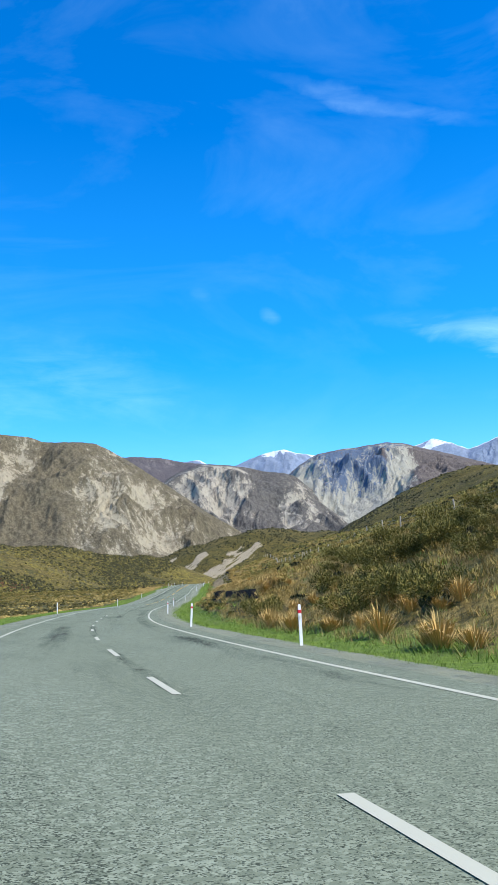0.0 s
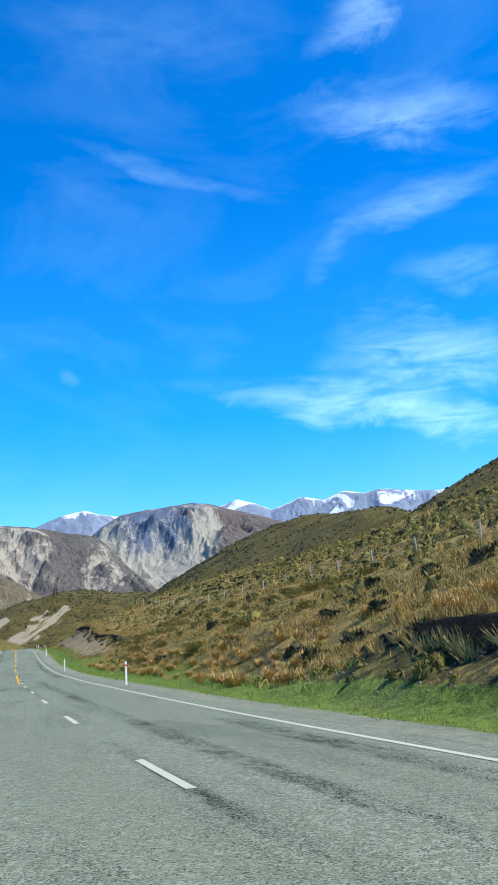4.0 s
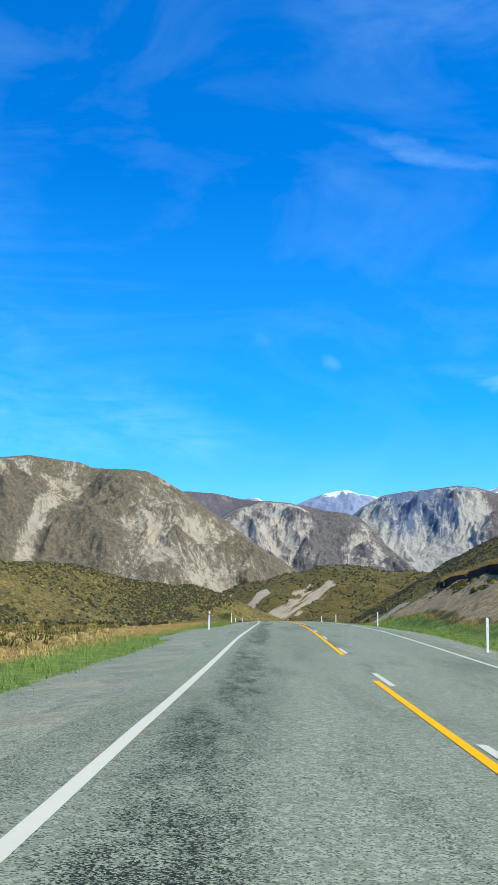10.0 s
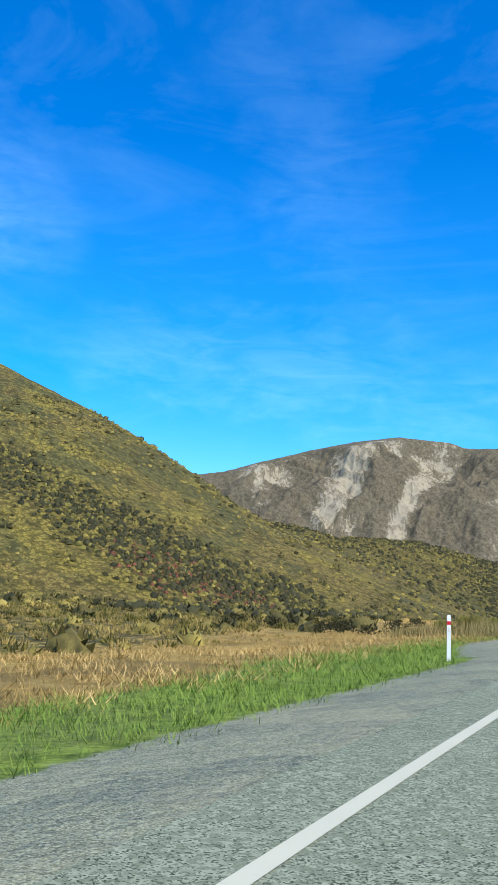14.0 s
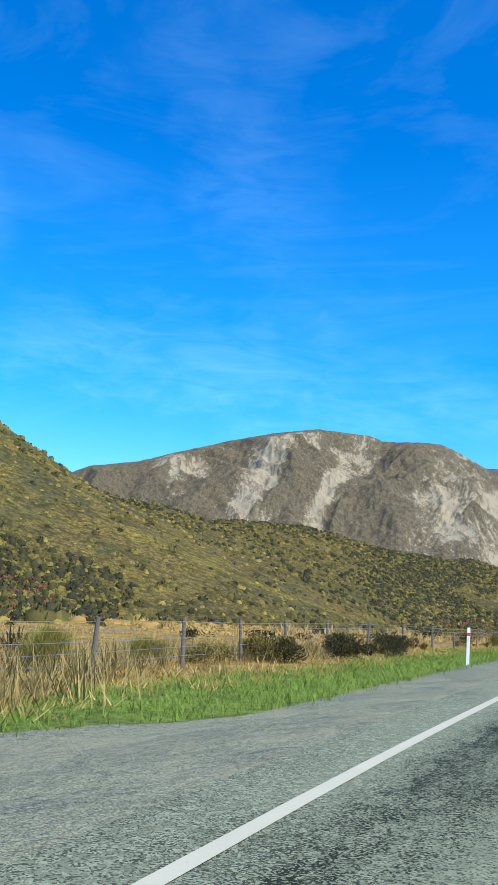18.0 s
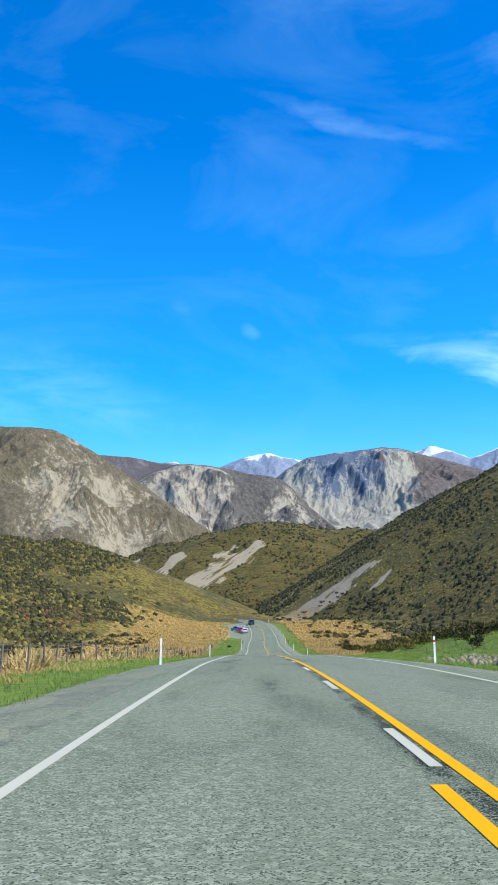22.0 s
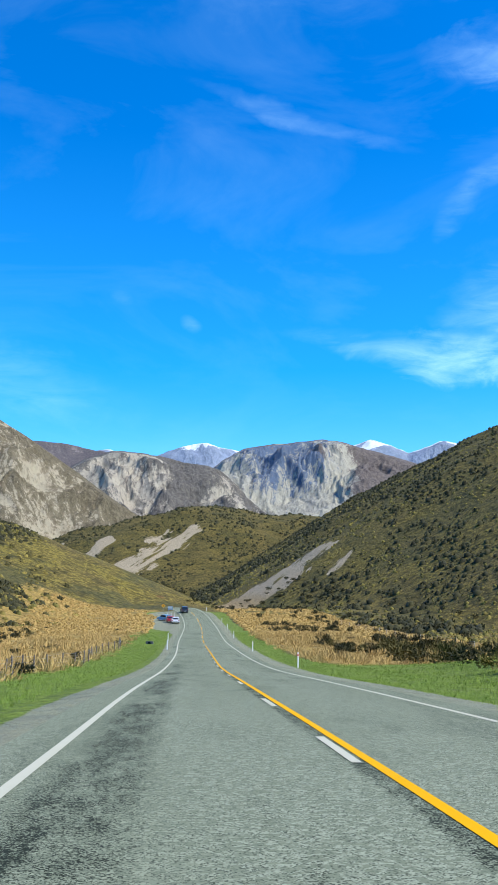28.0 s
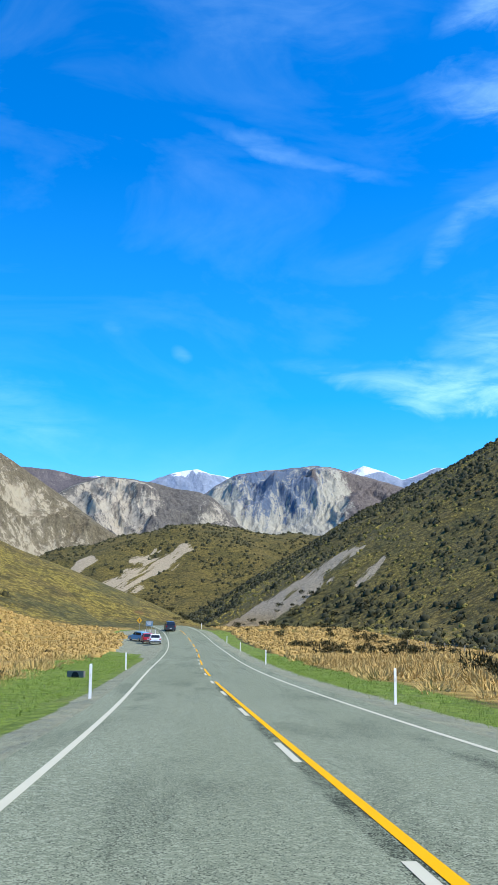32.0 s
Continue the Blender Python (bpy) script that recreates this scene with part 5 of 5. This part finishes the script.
    # left flats
    p = spots(15000, 250, 660, -48, -8.6, 60, lambda x, y, lat, q: patchy(22, 48, 0.30)(x, y, lat, q) & (-lat < flat_edge(y) + 5 * (q - 0.5)) & (-lat > 8.6 + 1.6 * step_(y, 500, 530)), 1.0)
    scatter("tussock_flat", tuft, p, rnd(len(p), 0.6, 1.1, 61), PALE, "straw-gold tussock flat beside the road", "tussock", 62)
    p = spots(12000, 252, 470, -22, -8.4, 160, lambda x, y, lat, q: (-lat < flat_edge(y)) & (-lat > 8.3))
    scatter("tussock_edge", fine_tuft, p, rnd(len(p), 0.6, 1.2, 161), STRAW, "short straw-gold grass along the verge", "grass", 162)
    p = spots(700, 362, 700, -60, -11.5, 63, patchy(18, 49, 0.60))
    scatter("flat_scrub", shr_twig, p, rnd(len(p), 0.5, 1.2, 64), DARK, "dark scrub scattered on the flat", "scrub", 65)
    p = spots(4600, 90, 348, -75, -13.5, 200, lambda x, y, lat, q: patchy(17, 61, 0.38)(x, y, lat, q) & ((y < 240)), 1.0)
    scatter("left_scrub", shr_far, p, rnd(len(p), 0.7, 1.7, 201), HILL, "dark olive scrub beside the straw flat", "scrub", 202)
    for nm, count, mat_, txt, seed_ in (("left_olive_scrub", 2600, OLIVE, "low olive scrub behind the straw flat", 210), ("left_low_tussock", 2600, RUST, "low golden tussock behind the straw flat", 214)):
        p = spots(count, 240, 420, -85, -12, seed_, lambda x, y, lat, q: -lat > flat_edge(y) - 3 + 4 * q)
        scatter(nm, [cushion_shape(330 + k, 30, 0.20, 0.6, 0.20) for k in range(5)], p, rnd(len(p), 0.5, 1.4, seed_ + 1), mat_, txt, "scrub", seed_ + 2)
    p = spots(2300, 90, 300, -40, -10.5, 203, lambda x, y, lat, q: patchy(12, 62, 0.5)(x, y, lat, q) & ((y < 240) | (-lat > flat_edge(y) - 2)), 1.0)
    scatter("left_tussock", tus_far, p, rnd(len(p), 0.6, 1.2, 204), RUST, "golden tussock among the scrub", "tussock", 205)
    p = spots(300, 490, 640, 16.5, 32, 206, patchy(9, 63, 0.60))
    scatter("bank_scrub_right", shr_twig, p, rnd(len(p), 0.8, 2.2, 207), HILL, "dark twiggy scrub on the low bank beside the grass", "scrub", 208)
    # left hill
    p = spots(12500, 330, 990, -230, -14, 66, lambda x, y, lat, q: (patchy(34, 50, 0.30)(x, y, lat, q)) & (-lat > flat_edge(y) - 5 - 14 * q * step_(y, 430, 480)), 1.3)
    k = rnd(len(p), 0, 1, 168) < 0.45
    scatter("hill_scrub_left", shr_far, p[k], 0.8 + 2.2 * rnd(k.sum(), 0, 1, 67) ** 2, HILL, "olive scrub over the left-hand hill", "scrub", 68)
    scatter("hill_tussock_left", shr_far, p[~k], 0.6 + 1.5 * rnd((~k).sum(), 0, 1, 367) ** 2, GOLD, "golden-olive tussock over the left-hand hill", "tussock", 368)
    def thicket(x, y, lat, q):
        return cover(x, y, lat)["heath"] > 0.25 + 0.5 * q
    p = np.concatenate([spots(13000, 330, 900, -210, -22, 69, thicket, 1.2), spots(9000, 490, 620, -225, -95, 269, thicket), spots(6000, 690, 930, -110, -36, 369, thicket)])
    pick_ = rnd(len(p), 0, 1, 169)
    k = (pick_ > 0.54) & (pick_ < 0.88)
    scatter("hill_olive_left", shr_hill, p[k], rnd(k.sum(), 0.8, 2.2, 270), OLIVE, "olive-green scrub between the dark bushes", "scrub", 271)
    k = pick_ < 0.54
    scatter("hill_dark_left", shr_hill, p[k], rnd(k.sum(), 1.0, 2.7, 70), DARK, "dark scrub in the gullies of the hill", "scrub", 71)
    near_ = np.minimum(np.hypot(p[:, 0] + 157, p[:, 1] - 515) / 11, np.minimum(np.hypot(p[:, 0] + 137, p[:, 1] - 517) / 13, np.hypot(p[:, 0] + 74, p[:, 1] - 724) / 16))
    k = near_ + 0.8 * rnd(len(p), -0.5, 0.5, 172) < 1
    scatter("hill_red_left", shr_hill, p[k], rnd(k.sum(), 0.8, 1.7, 170), RED, "reddish scrub among the dark bushes", "scrub", 171)
    p = np.concatenate([spots(7600, 440, 790, -42, -10.8, 180, patchy(9, 58, 0.40)), spots(4600, 580, 800, 9.5, 40, 181, lambda x, y, lat, q: patchy(14, 59, 0.36)(x, y, lat, q) & (y + 0.4 * (lat - 10) > 582 + 18 * q))])
    close = (np.abs(p[:, 0] - np.interp(p[:, 1], RY, RX)) < 27) & (p[:, 1] < 690)
    scatter("tussock_mounds", tus_far, p[~close], rnd((~close).sum(), 0.9, 1.9, 182), STRAW, "mounded straw-gold tussock on the flats", "tussock", 183)
    scatter("tussock_mounds", dome, p[close], 0.7 + 1.6 * rnd(close.sum(), 0, 1, 184) ** 1.8, PALE, "mounded straw-gold tussock beside the road", "tussock", 185)
    # right flats beyond the slope
    p = spots(12000, 500, 780, 8.5, 62, 72, lambda x, y, lat, q: (lat > 11) & (y + 0.4 * (lat - 10) > 585 + 18 * q) & patchy(20, 52, 0.25)(x, y, lat, q))
    scatter("tussock_flat_right", tuft, p, rnd(len(p), 0.6, 1.1, 73), STRAW, "straw-gold tussock flat below the hill", "tussock", 74)
    p = spots(900, 470, 900, 14, 70, 75, patchy(15, 53, 0.62))
    scatter("flat_scrub_right", shr_twig, p, rnd(len(p), 0.8, 2.0, 76), DARK, "dark scrub scattered on the tussock flat", "scrub", 77)
    p = spots(42, 536, 566, 13, 22, 296)
    scatter("bank_dark_scrub", shr_twig, p, rnd(len(p), 0.6, 1.6, 297), OLIVE, "olive twiggy scrub on the end of the grassy bank", "scrub", 298)
    # right hill and the scree hill
    p = spots(36000, 380, 1250, 42, 300, 78, lambda x, y, lat, q: ~on_scree(x, y, lat) & patchy(40, 54, 0.22)(x, y, lat, q), 1.1)
    wood_ = value_noise(p[:, 0] / 17, p[:, 1] / 32, 91, 4) + 0.35 * rnd(len(p), -1, 1, 92)
    k = wood_ > 0.10
    scatter("hill_scrub_right", shr_hill, p[k], 0.8 + 2.6 * rnd(k.sum(), 0, 1, 79) ** 2, DARK, "dark olive scrub over the right-hand hill", "scrub", 80)
    k = (wood_ <= 0.10) & (wood_ > -0.45)
    scatter("hill_low_scrub_right", shr_hill, p[k], 0.5 + 1.3 * rnd(k.sum(), 0, 1, 379) ** 2, OLIVE, "low olive scrub over the right-hand hill", "scrub", 380)
    k = wood_ <= -0.45
    scatter("hill_tussock_right", shr_hill, p[k], 0.5 + 1.1 * rnd(k.sum(), 0, 1, 381) ** 2, GOLD, "ochre tussock on the right-hand hill", "tussock", 382)
    p = spots(14000, 1000, 1500, -190, 260, 81, lambda x, y, lat, q: ~on_scree(x, y, lat) & patchy(34, 55, 0.40)(x, y, lat, q))
    scatter("hill_scrub_far", shr_hill, p, 1.2 + 3.2 * rnd(len(p), 0, 1, 82) ** 2, DARK, "dark scrub over the hill at the valley's end", "scrub", 83)
    # verge grass
    blade = [sprig_shape(200 + k, 8, 0.115, 0.26, 0.006) for k in range(7)]
    def verge(x, y, lat, q):
        c = cover(x, y, lat)
        return (c["grass"] * (1 - c["gravel"]) + (q - 0.5) * 0.5) > 0.42
    p = spots(420, 478, 500, 8.6, 12.5, 293)
    scatter("cut_stones", clod, p, 0.08 + 0.5 * rnd(len(p), 0, 1, 294) ** 3, RUBBLE, "broken grey stones at the foot of the grassy bank", "stones", 295)
    p = spots(11000, 460, 596, 10, 32, 290, verge)
    scatter("meadow_grass", blade, p, rnd(len(p), 0.9, 2.0, 291), GREEN, "long green grass on the open verge", "grass", 292)
    for k, (l0, l1) in enumerate(((5.4, 11.5), (-12.5, -5.8))):
        p = np.concatenate([spots(29000, -5, 480, l0, l1, 90 + k, verge), spots(14000 * k, 325, 450, l0, l1, 390 + k, verge), spots(12000, 480, 700, l0, l1, 190 + k, verge)])
        scatter("verge_grass", blade, p, rnd(len(p), 0.6, 1.3, 92 + k), GREEN, "green grass on the road verge", "grass", 94 + k)


# ------------------------------------------------------------------ cars, signs, fences
def prism_bm(profile, width, bevel=0.04, taper=None):
    """A side outline (along, up) drawn out across the width; taper: top half width factor above a height."""
    bm = bmesh.new()
    rows = []
    for side in (-1, 1):
        ring = []
        for y, z in profile:
            k = 1.0
            if taper and z > taper[0]:
                k = 1 - taper[1] * (z - taper[0])
            ring.append(bm.verts.new((side * width / 2 * k, y, z)))
        rows.append(ring)
    n = len(profile)
    for i in range(n):
        bm.faces.new((rows[0][i], rows[0][(i + 1) % n], rows[1][(i + 1) % n], rows[1][i]))
    bm.faces.new(rows[0][::-1]), bm.faces.new(rows[1])
    bmesh.ops.recalc_face_normals(bm, faces=bm.faces[:])
    if bevel:
        bmesh.ops.bevel(bm, geom=bm.edges[:], offset=bevel, segments=2, affect="EDGES", clamp_overlap=True)
    return bm


def quad_bm(points, thick=0.012):
    bm = bmesh.new()
    f = bm.faces.new([bm.verts.new(q) for q in points])
    r_ = bmesh.ops.extrude_face_region(bm, geom=[f])
    n = f.normal if f.normal.length else Vector((0, 0, 1))
    bm.normal_update()
    for v in [e for e in r_["geom"] if isinstance(e, bmesh.types.BMVert)]:
        v.co += f.normal * thick
    bmesh.ops.recalc_face_normals(bm, faces=bm.faces[:])
    return bm


def disc_bm(r0, depth, at, segments=20, bevel=0.02):
    bm = bmesh.new()
    bmesh.ops.create_cone(bm, cap_ends=True, segments=segments, radius1=r0, radius2=r0, depth=depth, matrix=Matrix.Translation(at) @ Matrix.Rotation(radians(90), 4, "Y"))
    if bevel:
        bmesh.ops.bevel(bm, geom=[e for e in bm.edges if len(e.link_faces) == 2 and e.calc_face_angle() > 1.0], offset=bevel, segments=2, affect="EDGES")
    return bm


GLASS = plain("car_glass", (0.02, 0.025, 0.03), 0.06, 0.6, 0.0, 0.02)
TYRE, RIM = plain("tyre_rubber", (0.022, 0.022, 0.022), 0.85), plain("wheel_rim", (0.45, 0.46, 0.47), 0.3, 0.5, 0.8)
TAIL, HEAD = plain("tail_lamp", (0.45, 0.012, 0.012), 0.25), plain("head_lamp", (0.75, 0.76, 0.78), 0.15)
TRIM, PLATE = plain("black_trim", (0.025, 0.026, 0.028), 0.6), plain("pale_plate", (0.72, 0.72, 0.68), 0.5)


def car(name, paint, label, long_=4.3, wide_=1.76, tall_=1.5, boxy=0.0):
    """A hatchback or wagon, nose towards +y, standing on z = 0."""
    root = new(name)
    L = long_ / 2
    belt = tall_ * 0.60
    body = [(-L, 0.32), (-L + 0.05, 0.22), (L - 0.08, 0.22), (L, 0.36), (L - 0.03, 0.62), (L - 0.28, 0.74), (L * 0.42, belt), (-L + 0.10, belt + 0.03), (-L + 0.01, 0.66)]
    part("body", prism_bm(body, wide_, 0.05), paint, root, "painted body")
    back = -L + 0.30 - 0.14 * boxy
    roof = [(back - 0.16, belt - 0.02), (L * 0.45, belt - 0.04), (L * 0.12, tall_ - 0.03), (-0.2, tall_), (back + 0.22 - 0.1 * boxy, tall_ - 0.05)]
    part("cabin", prism_bm(roof, wide_ * 0.95, 0.04, (belt, 0.26)), paint, root, "painted cabin and roof")

    def half(z):
        return wide_ * 0.95 / 2 * (1 - 0.26 * max(0.0, z - belt)) + 0.004
    z0, z1 = belt + 0.05, tall_ - 0.12
    for sgn, side in ((-1, "left"), (1, "right")):
        for ya, yb, yc, yd in ((back + 0.02, -0.12, -0.12, back + 0.25), (-0.04, L * 0.38, L * 0.14, -0.04)):
            part("side_window", quad_bm([(sgn * half(z0), ya, z0), (sgn * half(z0), yb, z0), (sgn * half(z1), yc, z1), (sgn * half(z1), yd, z1)][::sgn]), GLASS, root, "dark glass")
        part("mirror", box_bm(0.16, 0.10, 0.12, (sgn * (wide_ / 2 + 0.05), L * 0.34, belt + 0.08), 0.025), paint, root)
        part("tail_lamp", box_bm(0.20, 0.05, 0.24, (sgn * (wide_ / 2 - 0.14), -L + 0.02, belt - 0.14), 0.02), TAIL, root, "red tail lamp")
        part("head_lamp", box_bm(0.30, 0.10, 0.13, (sgn * (wide_ / 2 - 0.22), L - 0.07, 0.62), 0.03), HEAD, root, "clear head lamp")
        for yw in (-L * 0.60, L * 0.62):
            at = (sgn * (wide_ / 2 - 0.09), yw, 0.31)
            tyre = part("wheel", disc_bm(0.315, 0.20, at, 24, 0.04), TYRE, root, "black tyre")
            part("rim", disc_bm(0.20, 0.03, (at[0] + sgn * 0.10, yw, 0.31), 14, 0.01), RIM, tyre, "silver rim")
    part("rear_window", quad_bm([(-half(z0) + 0.12, back - 0.135, z0 + 0.02), (half(z0) - 0.12, back - 0.135, z0 + 0.02), (half(z1) - 0.12, back + 0.14 - 0.1 * boxy, z1), (-half(z1) + 0.12, back + 0.14 - 0.1 * boxy, z1)], 0.02), GLASS, root, "dark rear glass")
    part("windscreen", quad_bm([(half(z0) - 0.10, L * 0.45 + 0.005, z0 - 0.02), (-half(z0) + 0.10, L * 0.45 + 0.005, z0 - 0.02), (-half(z1) + 0.10, L * 0.16, z1 + 0.02), (half(z1) - 0.10, L * 0.16, z1 + 0.02)], 0.02), GLASS, root, "dark windscreen")
    part("bumper", box_bm(wide_ * 0.96, 0.14, 0.18, (0, -L + 0.03, 0.36), 0.03), TRIM, root, "black rear bumper trim")
    part("plate", box_bm(0.42, 0.02, 0.12, (0, -L - 0.012, 0.60), 0.0), PLATE, root, "blank pale plate")
    return tagged(root, label, "car", "cars at the roadside")


def stand(ob, s, lat, turn=0.0):
    x, y, _ = on_road(s, lat)
    z = max(float(height(x + dx, y + dy)) for dx in (-0.8, 0.8) for dy in (-1.3, 1.3))
    if abs(lat) < 4.2:
        z = float(on_road(s, lat)[2]) + 0.012
    g_ = math.degrees(math.atan(float(np.interp(s, STATION, np.gradient(RZ, STATION)))))
    ob.matrix_basis = pose(x, y, z, g_, 0, math.degrees(float(np.interp(s, STATION, RA))) + turn)


def make_cars():
    def gloss(name, c):
        return plain(name, c, 0.28, 0.5, 0.0, 0.06)
    stand(car("hatchback", gloss("white_car_paint", (0.78, 0.79, 0.80)), "white hatchback parked on the gravel lay-by", 4.0, 1.72, 1.48), 741, -5.6, 2)
    stand(car("hatchback", gloss("red_car_paint", (0.42, 0.012, 0.018)), "dark red car parked on the gravel lay-by", 4.2, 1.74, 1.5), 747.5, -6.9, 6)
    stand(car("station_wagon", gloss("blue_car_paint", (0.07, 0.36, 0.62)), "bright light-blue car parked on the gravel lay-by", 4.5, 1.8, 1.52, 0.6), 754, -8.3, 32)
    stand(car("van", gloss("charcoal_car_paint", (0.03, 0.032, 0.036)), "dark charcoal vehicle on the road at the crest", 4.8, 1.88, 1.85, 1.0), 778, -2.0, 0)


GALV = plain("galvanised_steel", (0.42, 0.43, 0.43), 0.45, 0.5, 0.6)
SIGN_YELLOW, SIGN_BLUE = plain("sign_yellow", (0.85, 0.42, 0.02), 0.45), plain("sign_blue_grey", (0.20, 0.30, 0.38), 0.45)
WOOD, WIRE = plain("weathered_fence_wood", (0.20, 0.165, 0.125), 0.9, 0.2, 0.0, 0.4), plain("fence_wire", (0.25, 0.25, 0.25), 0.5, 0.5, 0.7)
PALE_WOOD = plain("bleached_fence_wood", (0.50, 0.44, 0.33), 0.9, 0.2, 0.0, 0.4)
CONCRETE = plain("culvert_concrete", (0.20, 0.195, 0.175), 0.9, 0.2, 0.0, 0.35)


def pole_bm(r0, h, at=(0, 0, 0), segments=10):
    bm = bmesh.new()
    bmesh.ops.create_cone(bm, cap_ends=True, segments=segments, radius1=r0, radius2=r0 * 0.92, depth=h, matrix=Matrix.Translation((at[0], at[1], at[2] + h / 2)))
    return bm


def make_signs():
    root = new("road_sign")
    for x in (-0.45, 0.45):
        part("pole", pole_bm(0.045, 2.5, (x, 0, -0.3)), GALV, root, "grey steel pole")
    panel = part("panel", box_bm(1.35, 0.04, 0.95, (0, -0.06, 1.75), 0.015), SIGN_BLUE, root, "blue-grey sign panel")
    part("border", box_bm(1.2, 0.012, 0.04, (0, -0.087, 2.14)), PLATE, panel, "pale border bar")
    for k in range(3):
        part("text_bar", box_bm(0.95 - 0.15 * k, 0.012, 0.09, (-0.1 + 0.05 * k, -0.087, 1.96 - 0.2 * k)), PLATE, panel, "pale unreadable text bar")
    tagged(root, "blue-grey information sign on two steel poles", "road sign", "road signs")
    stand(root, 772, -6.3)
    root = new("warning_sign")
    part("pole", pole_bm(0.04, 2.9, (0, 0, -0.3)), GALV, root, "grey steel pole")
    bm = box_bm(0.78, 0.03, 0.78, (0, 0, 0), 0.02)
    bmesh.ops.transform(bm, matrix=Matrix.Translation((0, -0.06, 2.25)) @ Matrix.Rotation(radians(45), 4, "Y"), verts=bm.verts[:])
    panel = part("panel", bm, SIGN_YELLOW, root, "yellow diamond panel")
    part("symbol", box_bm(0.12, 0.012, 0.42, (0, -0.082, 2.25)), TRIM, panel, "black bar symbol")
    tagged(root, "yellow diamond warning sign on a steel pole", "road sign", "road signs")
    stand(root, 776, -8.0)
    for s, lat in ((762, -5.5), (764, -6.4), (766, -7.2)):
        b = new("bollard")
        part("shaft", pole_bm(0.06, 1.25, (0, 0, -0.2), 12), POST_WHITE, b, "white shaft")
        part("cap", pole_bm(0.066, 0.05, (0, 0, 1.03), 12), POST_WHITE, b, "white cap")
        tagged(b, "white bollard at the end of the lay-by", "bollard", "lay-by bollards")
        stand(b, s, lat)
    root = new("culvert")
    part("headwall", prism_bm([(-0.62, -0.4), (0.62, -0.4), (0.62, 0.36), (-0.62, 0.36)], 0.20, 0.03), CONCRETE, root, "rough grey concrete headwall")
    # closed disc; its near-black colour stands for the shade inside the pipe
    part("pipe", disc_bm(0.27, 0.27, (0.02, 0, 0.04), 20, 0.0), plain("pipe_shadow", (0.015, 0.015, 0.015), 0.95), root, "dark pipe mouth")
    tagged(root, "small concrete culvert headwall in the verge", "culvert")
    stand(root, 652, -7.7, 60)


def make_fence(name, places, mat, wires, label, post_h, r0):
    root = new(name)
    p0 = Vector(places[0])
    root.matrix_basis = Matrix.Translation(p0)
    r = random.Random(9)
    me = None
    for q in places:
        if me is None:
            first = part("post", pole_bm(r0, post_h + 0.3, (0, 0, -0.3), 8), mat, root)
            me, ob = first.data, first
        else:
            ob = new("post", me)
            ob.parent = root
        ob.matrix_basis = Matrix.Translation(Vector(q) - p0) @ pose(0, 0, 0, r.uniform(-5, 5), r.uniform(-5, 5), r.uniform(0, 360))
    for z in wires:
        pts = [Vector(q) - p0 + Vector((0.05, 0, z)) for q in places]
        v, f = [], []
        for i, q in enumerate(pts):
            for dx, dz in ((-0.006, 0), (0.006, 0), (0, 0.009)):
                v.append((q.x + dx, q.y, q.z + dz))
            if i:
                a, b = (i - 1) * 3, i * 3
                f += [(a + k, a + (k + 1) % 3, b + (k + 1) % 3, b + k) for k in range(3)]
        w = new("wire", mesh_of("wire", v, f, WIRE))
        w.parent = root
    return tagged(root, label, "fence")


def make_fences():
    def line(ss, lat):
        out_ = []
        for i, s in enumerate(ss):
            l = lat + 0.6 * math.sin(i * 0.7)
            x, y, _ = on_road(s, l)
            out_.append((float(x), float(y), float(height(x, y))))
        return out_
    make_fence("fence", line([386 + 4.4 * k for k in range(60)], -11.4), WOOD, (0.25, 0.45, 0.65, 0.85, 1.02), "sagging post-and-wire fence with weathered wooden posts", 1.12, 0.05)
    make_fence("fence", line([4 + 9.0 * k for k in range(36)], 27.0), PALE_WOOD, (0.35, 0.65, 0.95), "post-and-wire fence with bleached posts across the slope", 1.25, 0.07)
    make_fence("fence", line([540 + 9.0 * k for k in range(24)], 36.0), PALE_WOOD, (0.35, 0.65, 0.95), "post-and-wire fence with bleached posts on the flat", 1.15, 0.06)


make_ground()
make_mountains()
make_road()
make_markings()
make_posts()
make_cars()
make_signs()
make_fences()
make_plants()
